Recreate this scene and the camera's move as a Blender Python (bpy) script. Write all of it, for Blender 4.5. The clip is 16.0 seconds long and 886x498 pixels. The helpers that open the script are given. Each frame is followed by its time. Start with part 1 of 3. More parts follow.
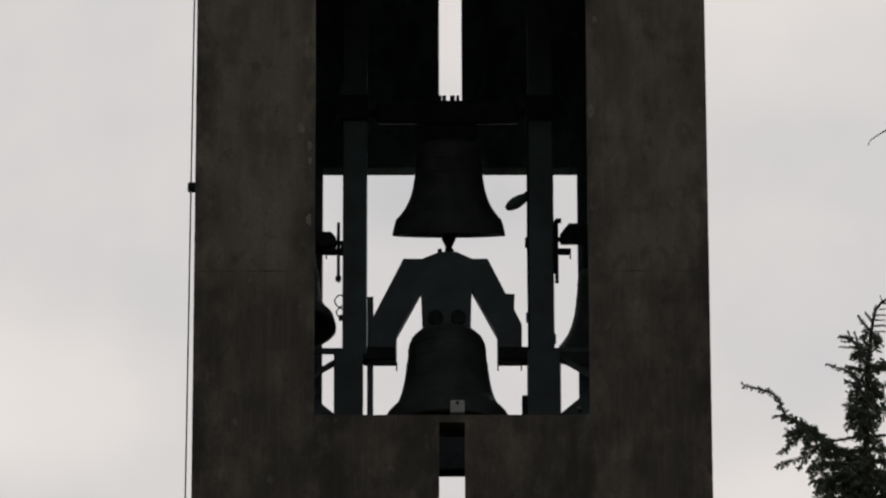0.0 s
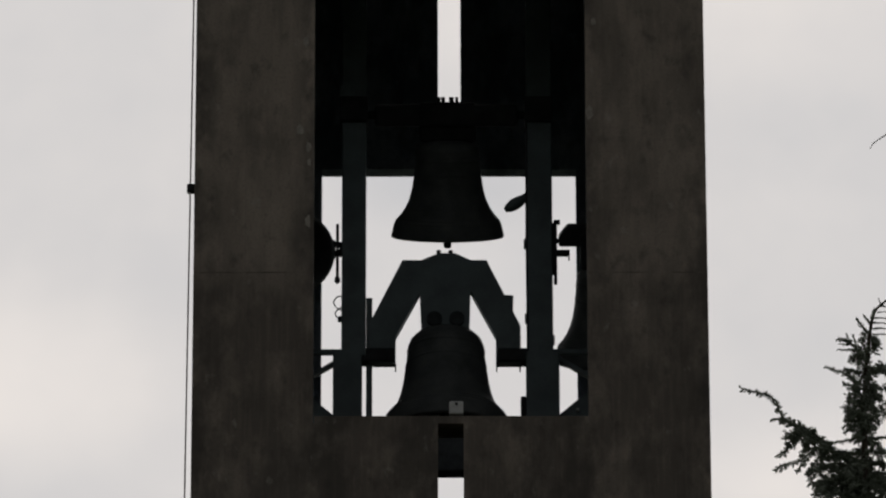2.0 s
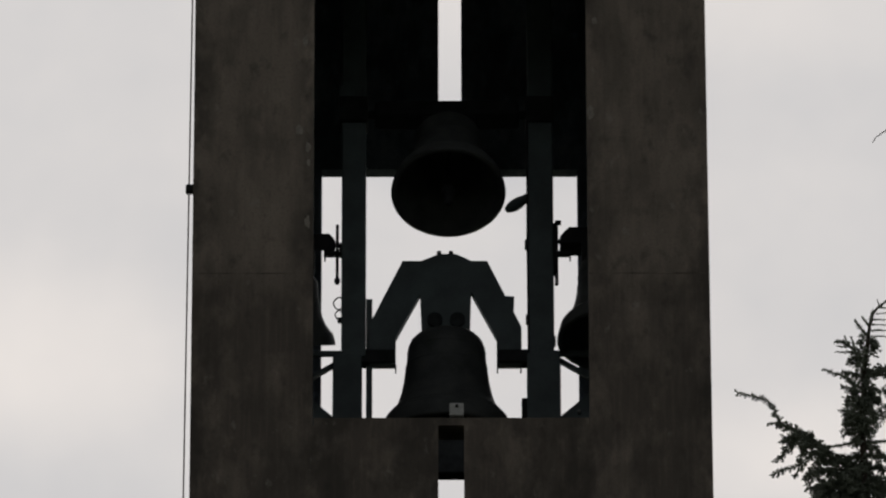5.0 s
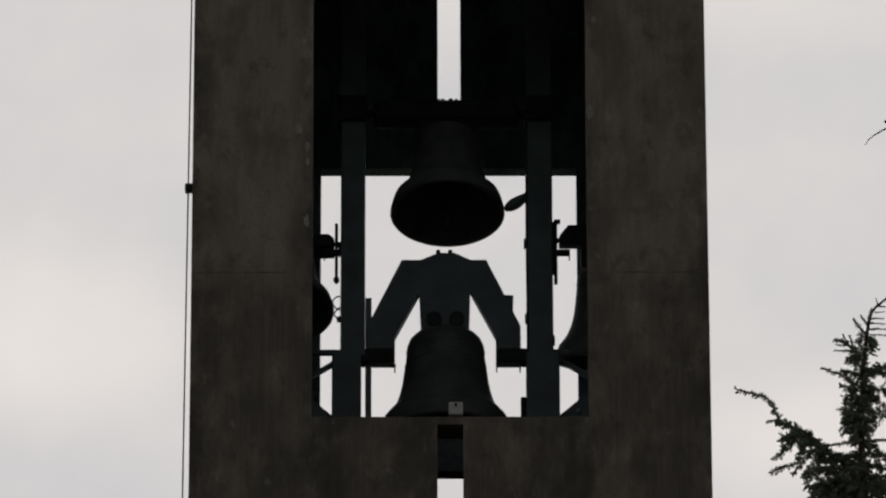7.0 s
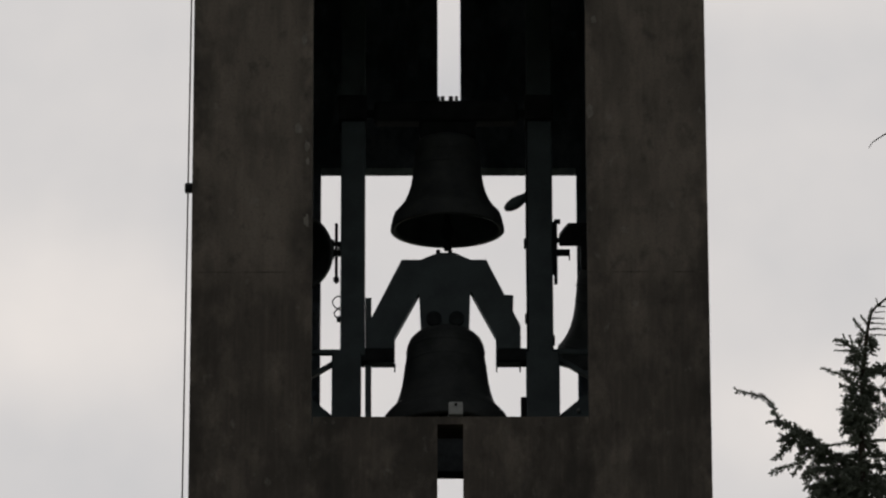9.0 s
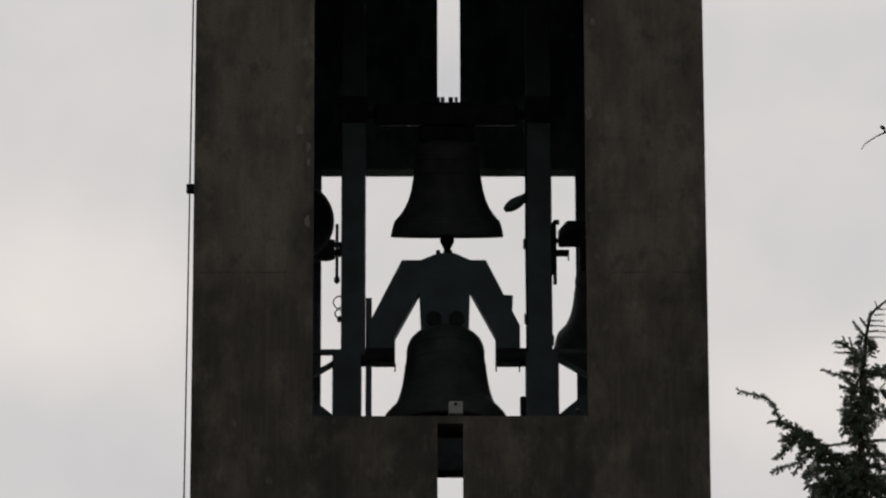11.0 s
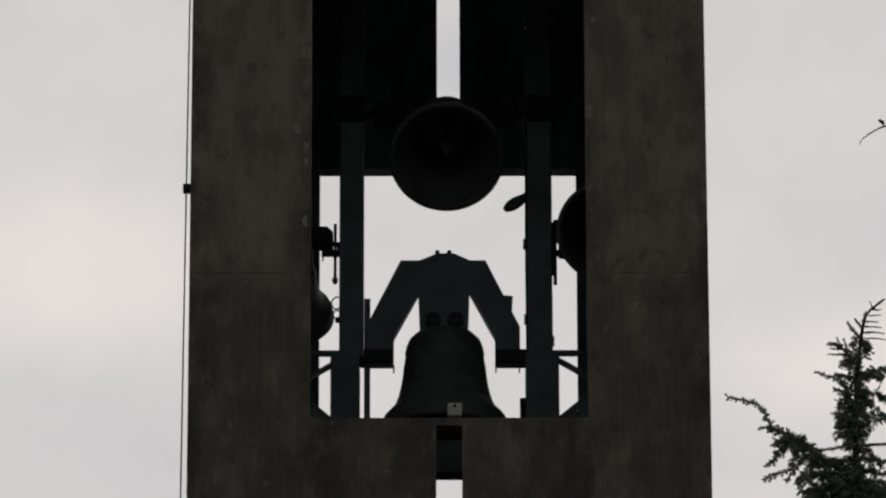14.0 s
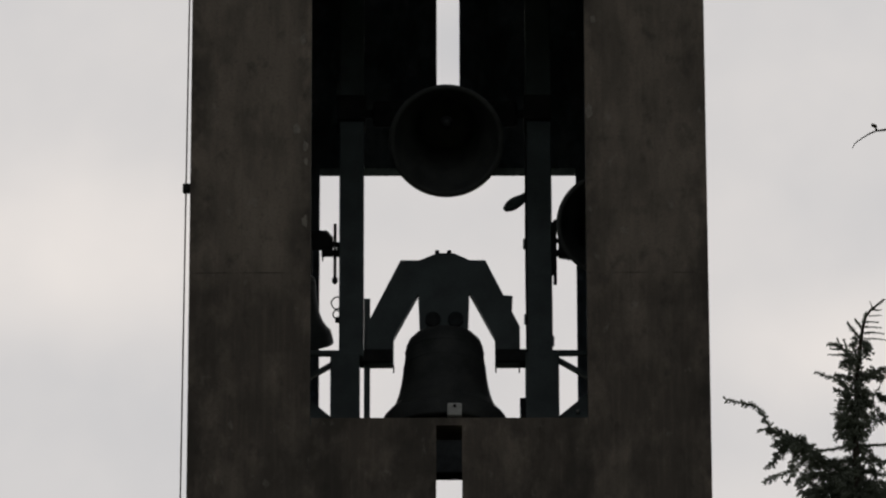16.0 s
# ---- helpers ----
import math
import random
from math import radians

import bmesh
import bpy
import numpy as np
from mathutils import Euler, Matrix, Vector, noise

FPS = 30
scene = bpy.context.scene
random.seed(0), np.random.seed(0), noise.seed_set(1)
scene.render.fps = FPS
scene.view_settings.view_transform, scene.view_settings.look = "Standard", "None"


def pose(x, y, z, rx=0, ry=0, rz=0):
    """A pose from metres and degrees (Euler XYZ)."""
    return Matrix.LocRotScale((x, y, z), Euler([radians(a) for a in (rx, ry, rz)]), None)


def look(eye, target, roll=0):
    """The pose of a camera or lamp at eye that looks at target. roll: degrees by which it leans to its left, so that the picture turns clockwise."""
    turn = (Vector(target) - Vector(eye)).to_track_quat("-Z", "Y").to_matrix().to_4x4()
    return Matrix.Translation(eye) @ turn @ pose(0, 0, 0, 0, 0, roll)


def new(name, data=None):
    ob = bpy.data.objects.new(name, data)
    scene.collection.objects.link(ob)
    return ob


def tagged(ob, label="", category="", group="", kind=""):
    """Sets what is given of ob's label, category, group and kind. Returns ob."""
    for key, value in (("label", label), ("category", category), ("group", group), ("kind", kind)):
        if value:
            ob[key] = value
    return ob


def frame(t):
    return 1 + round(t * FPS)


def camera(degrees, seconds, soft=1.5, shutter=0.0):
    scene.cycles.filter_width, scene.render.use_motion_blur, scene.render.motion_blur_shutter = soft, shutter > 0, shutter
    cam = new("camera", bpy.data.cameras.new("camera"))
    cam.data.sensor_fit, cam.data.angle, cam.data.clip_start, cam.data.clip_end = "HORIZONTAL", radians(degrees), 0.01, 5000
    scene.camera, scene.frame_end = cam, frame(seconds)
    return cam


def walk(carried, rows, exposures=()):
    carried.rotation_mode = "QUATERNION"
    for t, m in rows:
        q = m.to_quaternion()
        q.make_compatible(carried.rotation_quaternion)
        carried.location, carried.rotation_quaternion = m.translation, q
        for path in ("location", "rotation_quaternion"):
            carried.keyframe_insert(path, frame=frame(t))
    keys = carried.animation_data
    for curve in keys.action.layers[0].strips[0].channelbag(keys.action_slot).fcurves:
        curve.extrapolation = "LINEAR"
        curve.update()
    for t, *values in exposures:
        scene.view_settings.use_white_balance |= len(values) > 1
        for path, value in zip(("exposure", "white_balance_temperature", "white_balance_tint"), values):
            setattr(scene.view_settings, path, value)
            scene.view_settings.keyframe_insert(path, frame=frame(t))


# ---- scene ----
# ---- camera ----
cam = camera(6.17, 16.0, soft=2.2)
# seconds, eye x, y, z, tilt up, turn to the right, roll
PATH = [
    (0, -0.267, -60.319, 1.566, 25.9939, 0.1874, -0.1312),
    (0.5, -0.273, -60.365, 1.544, 25.9960, 0.1937, -0.1397),
    (1, -0.276, -60.406, 1.527, 25.9957, 0.1978, -0.1514),
    (1.5, -0.277, -60.435, 1.517, 25.9952, 0.2013, -0.1420),
    (2, -0.273, -60.416, 1.528, 25.9968, 0.2013, -0.1166),
    (2.5, -0.268, -60.373, 1.552, 25.9995, 0.1993, -0.1005),
    (3, -0.260, -60.297, 1.590, 26.0014, 0.1946, -0.0926),
    (3.5, -0.246, -60.180, 1.648, 26.0019, 0.1830, -0.0938),
    (4, -0.227, -60.034, 1.721, 26.0007, 0.1652, -0.0999),
    (6.5, -0.230, -60.066, 1.695, 25.9989, 0.1682, -0.1567),
    (7, -0.230, -60.054, 1.702, 25.9970, 0.1661, -0.1289),
    (7.5, -0.234, -60.072, 1.692, 25.9973, 0.1692, -0.1188),
    (8, -0.240, -60.109, 1.672, 25.9988, 0.1752, -0.0993),
    (8.5, -0.240, -60.108, 1.672, 25.9985, 0.1751, -0.0806),
    (9, -0.222, -60.019, 1.722, 25.9933, 0.1589, -0.1216),
    (11.5, -0.265, -60.484, 1.511, 25.9851, 0.1961, -0.1174),
    (12, -0.242, -60.288, 1.606, 25.9845, 0.1773, -0.1328),
    (12.5, -0.222, -60.131, 1.681, 25.9870, 0.1602, -0.1209),
    (13, -0.208, -60.021, 1.733, 25.9904, 0.1501, -0.1038),
    (13.5, -0.197, -59.927, 1.780, 25.9891, 0.1418, -0.1077),
    (14, -0.187, -59.871, 1.812, 25.9843, 0.1341, -0.1221),
    (14.5, -0.181, -59.830, 1.835, 25.9818, 0.1292, -0.1257),
    (15, -0.179, -59.813, 1.843, 25.9814, 0.1278, -0.1331),
    (15.5, -0.181, -59.836, 1.833, 25.9807, 0.1296, -0.1444),
    (16, -0.183, -59.841, 1.833, 25.9786, 0.1314, -0.1381),
]


def aim(x, y, z, tilt, turn, roll):
    a, b = radians(tilt), radians(turn)
    way = Vector((math.sin(b) * math.cos(a), math.cos(b) * math.cos(a), math.sin(a)))
    return look((x, y, z), Vector((x, y, z)) + way * 60, roll)


walk(cam, [(t, aim(*r)) for t, *r in PATH], exposures=[(0, 0.0), (8.5, -0.01), (14.5, -0.03), (16, 0.0)])

# ---- light: overcast, brighter where the sun hides behind the cloud beyond the tower ----
SUN_AZ, SUN_EL = 4.0, 32.0
world = bpy.data.worlds.new("world")
scene.world = world
world.use_nodes = True
wt = world.node_tree
wt.nodes.clear()


def wn(kind, **kw):
    n = wt.nodes.new(kind)
    for k, v in kw.items():
        n.inputs[k.replace("_", " ")].default_value = v
    return n


out = wn("ShaderNodeOutputWorld")
bg = wn("ShaderNodeBackground", Strength=1.0)
tc = wn("ShaderNodeTexCoord")
sky = wn("ShaderNodeTexSky")
sky.sky_type, sky.sun_disc = "NISHITA", False
sky.sun_elevation, sky.sun_rotation = radians(SUN_EL), radians(SUN_AZ)
glow = wn("ShaderNodeVectorMath")
glow.operation = "DOT_PRODUCT"
a, b = radians(SUN_EL), radians(SUN_AZ)
glow.inputs[1].default_value = (math.sin(b) * math.cos(a), math.cos(b) * math.cos(a), math.sin(a))
wt.links.new(tc.outputs["Generated"], glow.inputs[0])
ramp = wn("ShaderNodeMapRange")
ramp.interpolation_type = "SMOOTHSTEP"
ramp.inputs["From Min"].default_value, ramp.inputs["From Max"].default_value = 0.35, 0.99
ramp.inputs["To Min"].default_value, ramp.inputs["To Max"].default_value = 0.15, 0.595
wt.links.new(glow.outputs["Value"], ramp.inputs["Value"])
cloud = wn("ShaderNodeTexNoise", Scale=13.0, Detail=3.0, Roughness=0.5)
squash = wn("ShaderNodeMapping")
squash.inputs["Scale"].default_value = (1, 1, 1.7)
squash.inputs["Location"].default_value = (0.31, 0.1, 0.2)
wt.links.new(tc.outputs["Generated"], squash.inputs["Vector"])
wt.links.new(squash.outputs["Vector"], cloud.inputs["Vector"])
tint = wn("ShaderNodeValToRGB")
e = tint.color_ramp.elements
e[0].position, e[0].color = 0.34, (0.898, 0.905, 0.93, 1)
e[1].position, e[1].color = 0.66, (1.155, 1.10, 1.055, 1)
wt.links.new(cloud.outputs["Fac"], tint.inputs["Fac"])
level = wn("ShaderNodeVectorMath")
level.operation = "SCALE"
wt.links.new(tint.outputs["Color"], level.inputs[0])
wt.links.new(ramp.outputs["Result"], level.inputs["Scale"])
mix = wn("ShaderNodeMix")
mix.data_type, mix.blend_type = "RGBA", "ADD"
mix.inputs["Factor"].default_value = 0.006
wt.links.new(level.outputs["Vector"], mix.inputs["A"])
wt.links.new(sky.outputs["Color"], mix.inputs["B"])
wt.links.new(mix.outputs["Result"], bg.inputs["Color"])
wt.links.new(bg.outputs["Background"], out.inputs["Surface"])

sun = new("sun", bpy.data.lights.new("sun", "SUN"))
sun.data.energy, sun.data.angle, sun.data.color = 0.25, radians(25), (1, 0.96, 0.9)
sun.matrix_world = look(Vector(glow.inputs[1].default_value) * 80, (0, 0, 0))


# ---- materials ----
def material(name, base, rough=0.8, metal=0.0, spread=0.35, scale=3.0, bump=0.2, grain=60.0, second=None):
    """A surface with mottling at two scales and fine relief, in object space."""
    m = bpy.data.materials.new(name)
    m.use_nodes = True
    t = m.node_tree
    p = t.nodes["Principled BSDF"]
    p.inputs["Roughness"].default_value, p.inputs["Metallic"].default_value = rough, metal
    co = t.nodes.new("ShaderNodeTexCoord")
    big, fine = t.nodes.new("ShaderNodeTexNoise"), t.nodes.new("ShaderNodeTexNoise")
    big.inputs["Scale"].default_value, big.inputs["Detail"].default_value = scale, 5
    fine.inputs["Scale"].default_value, fine.inputs["Detail"].default_value = grain, 3
    for n in (big, fine):
        t.links.new(co.outputs["Object"], n.inputs["Vector"])
    r = t.nodes.new("ShaderNodeValToRGB")
    lo = second or tuple(c * (1 - spread) for c in base)
    hi = tuple(min(1, c * (1 + spread)) for c in base)
    r.color_ramp.elements[0].position, r.color_ramp.elements[0].color = 0.32, (*lo, 1)
    r.color_ramp.elements[1].position, r.color_ramp.elements[1].color = 0.68, (*hi, 1)
    add = t.nodes.new("ShaderNodeMath")
    add.operation = "MULTIPLY_ADD"
    add.inputs[1].default_value = 0.35
    t.links.new(fine.outputs["Fac"], add.inputs[0])
    off = t.nodes.new("ShaderNodeMath")
    off.operation = "MULTIPLY_ADD"
    off.inputs[1].default_value, off.inputs[2].default_value = 1.0, -0.175
    t.links.new(big.outputs["Fac"], off.inputs[0])
    t.links.new(off.outputs["Value"], add.inputs[2])
    t.links.new(add.outputs["Value"], r.inputs["Fac"])
    t.links.new(r.outputs["Color"], p.inputs["Base Color"])
    bp = t.nodes.new("ShaderNodeBump")
    bp.inputs["Strength"].default_value, bp.inputs["Distance"].default_value = bump, 0.01
    t.links.new(fine.outputs["Fac"], bp.inputs["Height"])
    t.links.new(bp.outputs["Normal"], p.inputs["Normal"])
    return m


def concrete_material(name, tone):
    """Board-marked concrete: upright boards of uneven tone, run-off streaks, damp blotches, pale lime patches."""
    m = bpy.data.materials.new(name)
    m.use_nodes = True
    t = m.node_tree
    N, L = t.nodes.new, t.links.new
    p = t.nodes["Principled BSDF"]
    p.inputs["Roughness"].default_value = 0.92
    co = N("ShaderNodeTexCoord")
    sep = N("ShaderNodeSeparateXYZ")
    L(co.outputs["Object"], sep.inputs[0])
    xy = N("ShaderNodeMath")
    xy.operation = "ADD"
    L(sep.outputs["X"], xy.inputs[0])
    L(sep.outputs["Y"], xy.inputs[1])

    def math_node(op, a, v):
        n = N("ShaderNodeMath")
        n.operation = op
        L(a, n.inputs[0])
        n.inputs[1].default_value = v
        return n.outputs[0]

    def noise_at(scale, size, detail, rough=0.55):
        mp = N("ShaderNodeMapping")
        mp.inputs["Scale"].default_value = scale
        L(co.outputs["Object"], mp.inputs["Vector"])
        n = N("ShaderNodeTexNoise")
        n.inputs["Scale"].default_value, n.inputs["Detail"].default_value, n.inputs["Roughness"].default_value = size, detail, rough
        L(mp.outputs["Vector"], n.inputs["Vector"])
        return n.outputs["Fac"]

    board_pos = math_node("MULTIPLY", xy.outputs[0], 1 / 0.21)
    board = N("ShaderNodeTexWhiteNoise")
    board.noise_dimensions = "1D"
    L(math_node("FLOOR", board_pos, 0), board.inputs["W"])
    gap = math_node("GREATER_THAN", math_node("ABSOLUTE", math_node("SUBTRACT", math_node("FRACT", board_pos, 0), 0.5), 0), 0.485)
    streak = noise_at((1, 1, 0.2), 4.5, 5, 0.6)
    fine_streak = noise_at((1, 1, 0.06), 26, 4)
    blotch = noise_at((1, 1, 0.75), 1.1, 6, 0.62)
    patch = noise_at((1.3, 1.3, 0.7), 2.3, 6, 0.65)
    spot = noise_at((1, 1, 0.7), 6.5, 4, 0.6)
    grain = noise_at((1, 1, 1), 45, 4)

    def layer(colour, fac, tone, amount):
        mx = N("ShaderNodeMix")
        mx.data_type, mx.blend_type = "RGBA", "MIX"
        mx.inputs["B"].default_value = (*tone, 1)
        L(colour, mx.inputs["A"])
        L(math_node("MULTIPLY", fac, amount), mx.inputs["Factor"])
        return mx.outputs["Result"]

    def span(fac, lo, hi):
        n = N("ShaderNodeMapRange")
        n.inputs["From Min"].default_value, n.inputs["From Max"].default_value = lo, hi
        L(fac, n.inputs["Value"])
        return n.outputs["Result"]

    base = N("ShaderNodeRGB")
    base.outputs[0].default_value = (0.285, 0.243, 0.199, 1)
    c = base.outputs[0]
    wander = N("ShaderNodeMath")
    wander.operation = "MULTIPLY_ADD"
    wander.inputs[1].default_value = 0.9
    L(streak, wander.inputs[0])
    L(sep.outputs["Z"], wander.inputs[2])
    c = layer(c, span(wander.outputs[0], 31.42, 31.0), (0.103, 0.087, 0.073), 0.92)
    info = N("ShaderNodeObjectInfo")
    c = layer(c, info.outputs["Random"], (0.13, 0.108, 0.092), 0.25)
    c = layer(c, board.outputs["Value"], (0.13, 0.115, 0.098), 0.3)
    c = layer(c, span(patch, 0.47, 0.62), (0.32, 0.273, 0.225), 0.48)
    c = layer(c, span(streak, 0.47, 0.62), (0.09, 0.079, 0.067), 0.42)
    c = layer(c, span(fine_streak, 0.48, 0.66), (0.26, 0.216, 0.18), 0.24)
    c = layer(c, span(blotch, 0.5, 0.66), (0.065, 0.058, 0.05), 0.52)
    c = layer(c, span(spot, 0.56, 0.7), (0.05, 0.046, 0.04), 0.5)
    # dark growth along the arrises, broken up by its own blotches
    reach = math_node("ABSOLUTE", sep.outputs["X"], 0)
    rim = N("ShaderNodeMath")
    rim.operation = "MAXIMUM"
    L(span(reach, 1.72, 2.08), rim.inputs[0])
    L(span(reach, 1.32, 1.13), rim.inputs[1])
    growth = N("ShaderNodeMath")
    growth.operation = "MULTIPLY"
    L(rim.outputs[0], growth.inputs[0])
    L(span(noise_at((1, 1, 0.55), 2.6, 5, 0.6), 0.46, 0.58), growth.inputs[1])
    c = layer(c, growth.outputs[0], (0.05, 0.045, 0.039), 0.7)
    # eastern pillar darker in streaks towards the top
    upper_east = N("ShaderNodeMath")
    upper_east.operation = "MULTIPLY"
    L(span(sep.outputs["Z"], 31.5, 35.0), upper_east.inputs[0])
    L(span(sep.outputs["X"], 1.0, 1.15), upper_east.inputs[1])
    run = N("ShaderNodeMath")
    run.operation = "MULTIPLY"
    L(upper_east.outputs[0], run.inputs[0])
    L(span(streak, 0.34, 0.56), run.inputs[1])
    c = layer(c, run.outputs[0], (0.075, 0.066, 0.053), 0.5)
    c = layer(c, span(spot, 0.37, 0.28), (0.32, 0.3, 0.265), 0.5)
    c = layer(c, span(grain, 0.5, 0.75), (0.085, 0.076, 0.066), 0.4)
    c = layer(c, gap, (0.08, 0.072, 0.062), 0.12)
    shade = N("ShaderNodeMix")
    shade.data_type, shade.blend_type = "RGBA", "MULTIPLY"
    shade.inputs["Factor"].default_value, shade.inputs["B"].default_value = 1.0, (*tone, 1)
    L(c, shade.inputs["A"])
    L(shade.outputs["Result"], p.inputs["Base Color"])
    hgt = N("ShaderNodeMath")
    hgt.operation = "MULTIPLY_ADD"
    hgt.inputs[1].default_value = -1.0
    L(gap, hgt.inputs[0])
    L(math_node("ADD", grain, 0), hgt.inputs[2])
    bp = N("ShaderNodeBump")
    bp.inputs["Strength"].default_value, bp.inputs["Distance"].default_value = 0.35, 0.008
    L(hgt.outputs[0], bp.inputs["Height"])
    L(bp.outputs["Normal"], p.inputs["Normal"])
    return m


CONCRETE = concrete_material("board_marked_concrete", (1.16, 1.14, 1.13))
# bluish, brightened concrete copy; the tint puts the belfry's faint light into the colour
INNER = concrete_material("concrete_blue_shade", (1.05, 1.4, 1.9))
LIME = material("lime_repair", (0.3, 0.275, 0.235), 0.95, 0.0, 0.3, 14, 0.3, 60)
JOINT = material("damp_joint", (0.16, 0.136, 0.113), 0.95, 0.0, 0.5, 5, 0.3, 50)
BRONZE = material("dark_bronze", (0.075, 0.081, 0.079), 0.72, 0.15, 0.35, 5, 0.1, 80, second=(0.055, 0.06, 0.06))
STEEL = material("grey_painted_steel", (0.1, 0.128, 0.132), 0.6, 0.1, 0.22, 4, 0.12, 70)
DARK_STEEL = material("dark_greased_steel", (0.03, 0.032, 0.034), 0.8, 0.1, 0.35, 6, 0.15, 70)
DARK_STEEL.node_tree.nodes["Principled BSDF"].inputs["Specular IOR Level"].default_value = 0.25
RUBBER = material("black_bitumen", (0.045, 0.05, 0.053), 0.85, 0.0, 0.3, 9, 0.1, 90)
RUBBER.node_tree.nodes["Principled BSDF"].inputs["Specular IOR Level"].default_value = 0.15
PALE = material("weathered_grey_enamel", (0.5, 0.5, 0.48), 0.5, 0.0, 0.15, 12, 0.05, 90)
COPPER = material("weathered_cable", (0.2, 0.175, 0.165), 0.6, 0.3, 0.3, 9, 0.1, 80)
BARK = material("bark", (0.07, 0.055, 0.042), 0.95, 0.0, 0.4, 9, 0.6, 60)
NEEDLES = material("cypress_needles", (0.15, 0.168, 0.128), 0.75, 0.0, 0.45, 14, 0.2, 120, second=(0.085, 0.1, 0.072))
GRASS = material("short_grass", (0.055, 0.065, 0.032), 0.95, 0.0, 0.4, 0.6, 0.5, 25)
PAVING = material("asphalt", (0.075, 0.07, 0.064), 0.9, 0.0, 0.25, 0.8, 0.4, 60)


# ---- helpers for meshes ----
def part(name, bm, mat, parent, label=""):
    me = bpy.data.meshes.new(name)
    bmesh.ops.recalc_face_normals(bm, faces=bm.faces)
    bm.to_mesh(me)
    bm.free()
    me.materials.append(mat)
    ob = new(name, me)
    if parent:
        ob.parent = parent
    if label:
        tagged(ob, label)
    return ob


def box(bm, x0, x1, y0, y1, z0, z1, bevel=0.0):
    vs = bmesh.ops.create_cube(bm, size=1.0)["verts"]
    for v in vs:
        v.co = ((x0 + x1) / 2 + v.co.x * (x1 - x0), (y0 + y1) / 2 + v.co.y * (y1 - y0), (z0 + z1) / 2 + v.co.z * (z1 - z0))
    if bevel:
        es = {e for v in vs for e in v.link_edges}
        bmesh.ops.bevel(bm, geom=list(es), offset=bevel, segments=2, affect="EDGES", profile=0.5)
    return bm


def slab(x0, x1, y0, y1, z0, z1, bevel=0.0):
    return box(bmesh.new(), x0, x1, y0, y1, z0, z1, bevel)


def plate(bm, points, y0, y1, bevel=0.0):
    """A plate of that outline in x and z, from y0 to y1."""
    vs = [bm.verts.new((x, y0, z)) for x, z in points]
    f = bm.faces.new(vs)
    r = bmesh.ops.extrude_face_region(bm, geom=[f])
    top = [g for g in r["geom"] if isinstance(g, bmesh.types.BMVert)]
    for v in top:
        v.co.y = y1
    if bevel:
        es = {e for v in vs + top for e in v.link_edges}
        bmesh.ops.bevel(bm, geom=list(es), offset=bevel, segments=2, affect="EDGES", profile=0.5)
    return bm


def lathe(bm, profile, steps=64):
    """Turns (radius, height) pairs round the z axis."""
    rings = []
    for r, z in profile:
        if r < 1e-5:
            rings.append([bm.verts.new((0, 0, z))])
        else:
            rings.append([bm.verts.new((r * math.cos(k * math.tau / steps), r * math.sin(k * math.tau / steps), z)) for k in range(steps)])
    for lo, hi in zip(rings, rings[1:]):
        for k in range(steps):
            q = [lo[k % len(lo)], lo[(k + 1) % len(lo)], hi[(k + 1) % len(hi)], hi[k % len(hi)]]
            q = list(dict.fromkeys(q))
            if len(q) > 2:
                bm.faces.new(q).smooth = True
    return bm


def tube(bm, points, radii, sides=8):
    """A tapered round bar along a line of points."""
    pts = [Vector(p) for p in points]
    rings, side = [], None
    for i, p in enumerate(pts):
        d = (pts[min(i + 1, len(pts) - 1)] - pts[max(i - 1, 0)]).normalized()
        side = (side - d * side.dot(d)).normalized() if side and (side - d * side.dot(d)).length > 1e-4 else d.orthogonal().normalized()
        other = d.cross(side)
        r = radii[i] if isinstance(radii, (list, tuple)) else radii
        rings.append([bm.verts.new(p + (side * math.cos(k * math.tau / sides) + other * math.sin(k * math.tau / sides)) * r) for k in range(sides)])
    for lo, hi in zip(rings, rings[1:]):
        for k in range(sides):
            bm.faces.new((lo[k], lo[(k + 1) % sides], hi[(k + 1) % sides], hi[k])).smooth = True
    bm.faces.new(rings[0])
    bm.faces.new(rings[-1])
    return bm


def rod(p, q, r, sides=12):
    return tube(bmesh.new(), [p, q], r, sides)


def thing(name, x, y, z, label, category, group="", kind=""):
    ob = new(name)
    ob.empty_display_size = 0.3
    ob.location = (x, y, z)
    return tagged(ob, label, category, group, kind)


# ---- the cloud layer far behind the tower ----
CLOUD = (0.0, 900.0, 468.0)


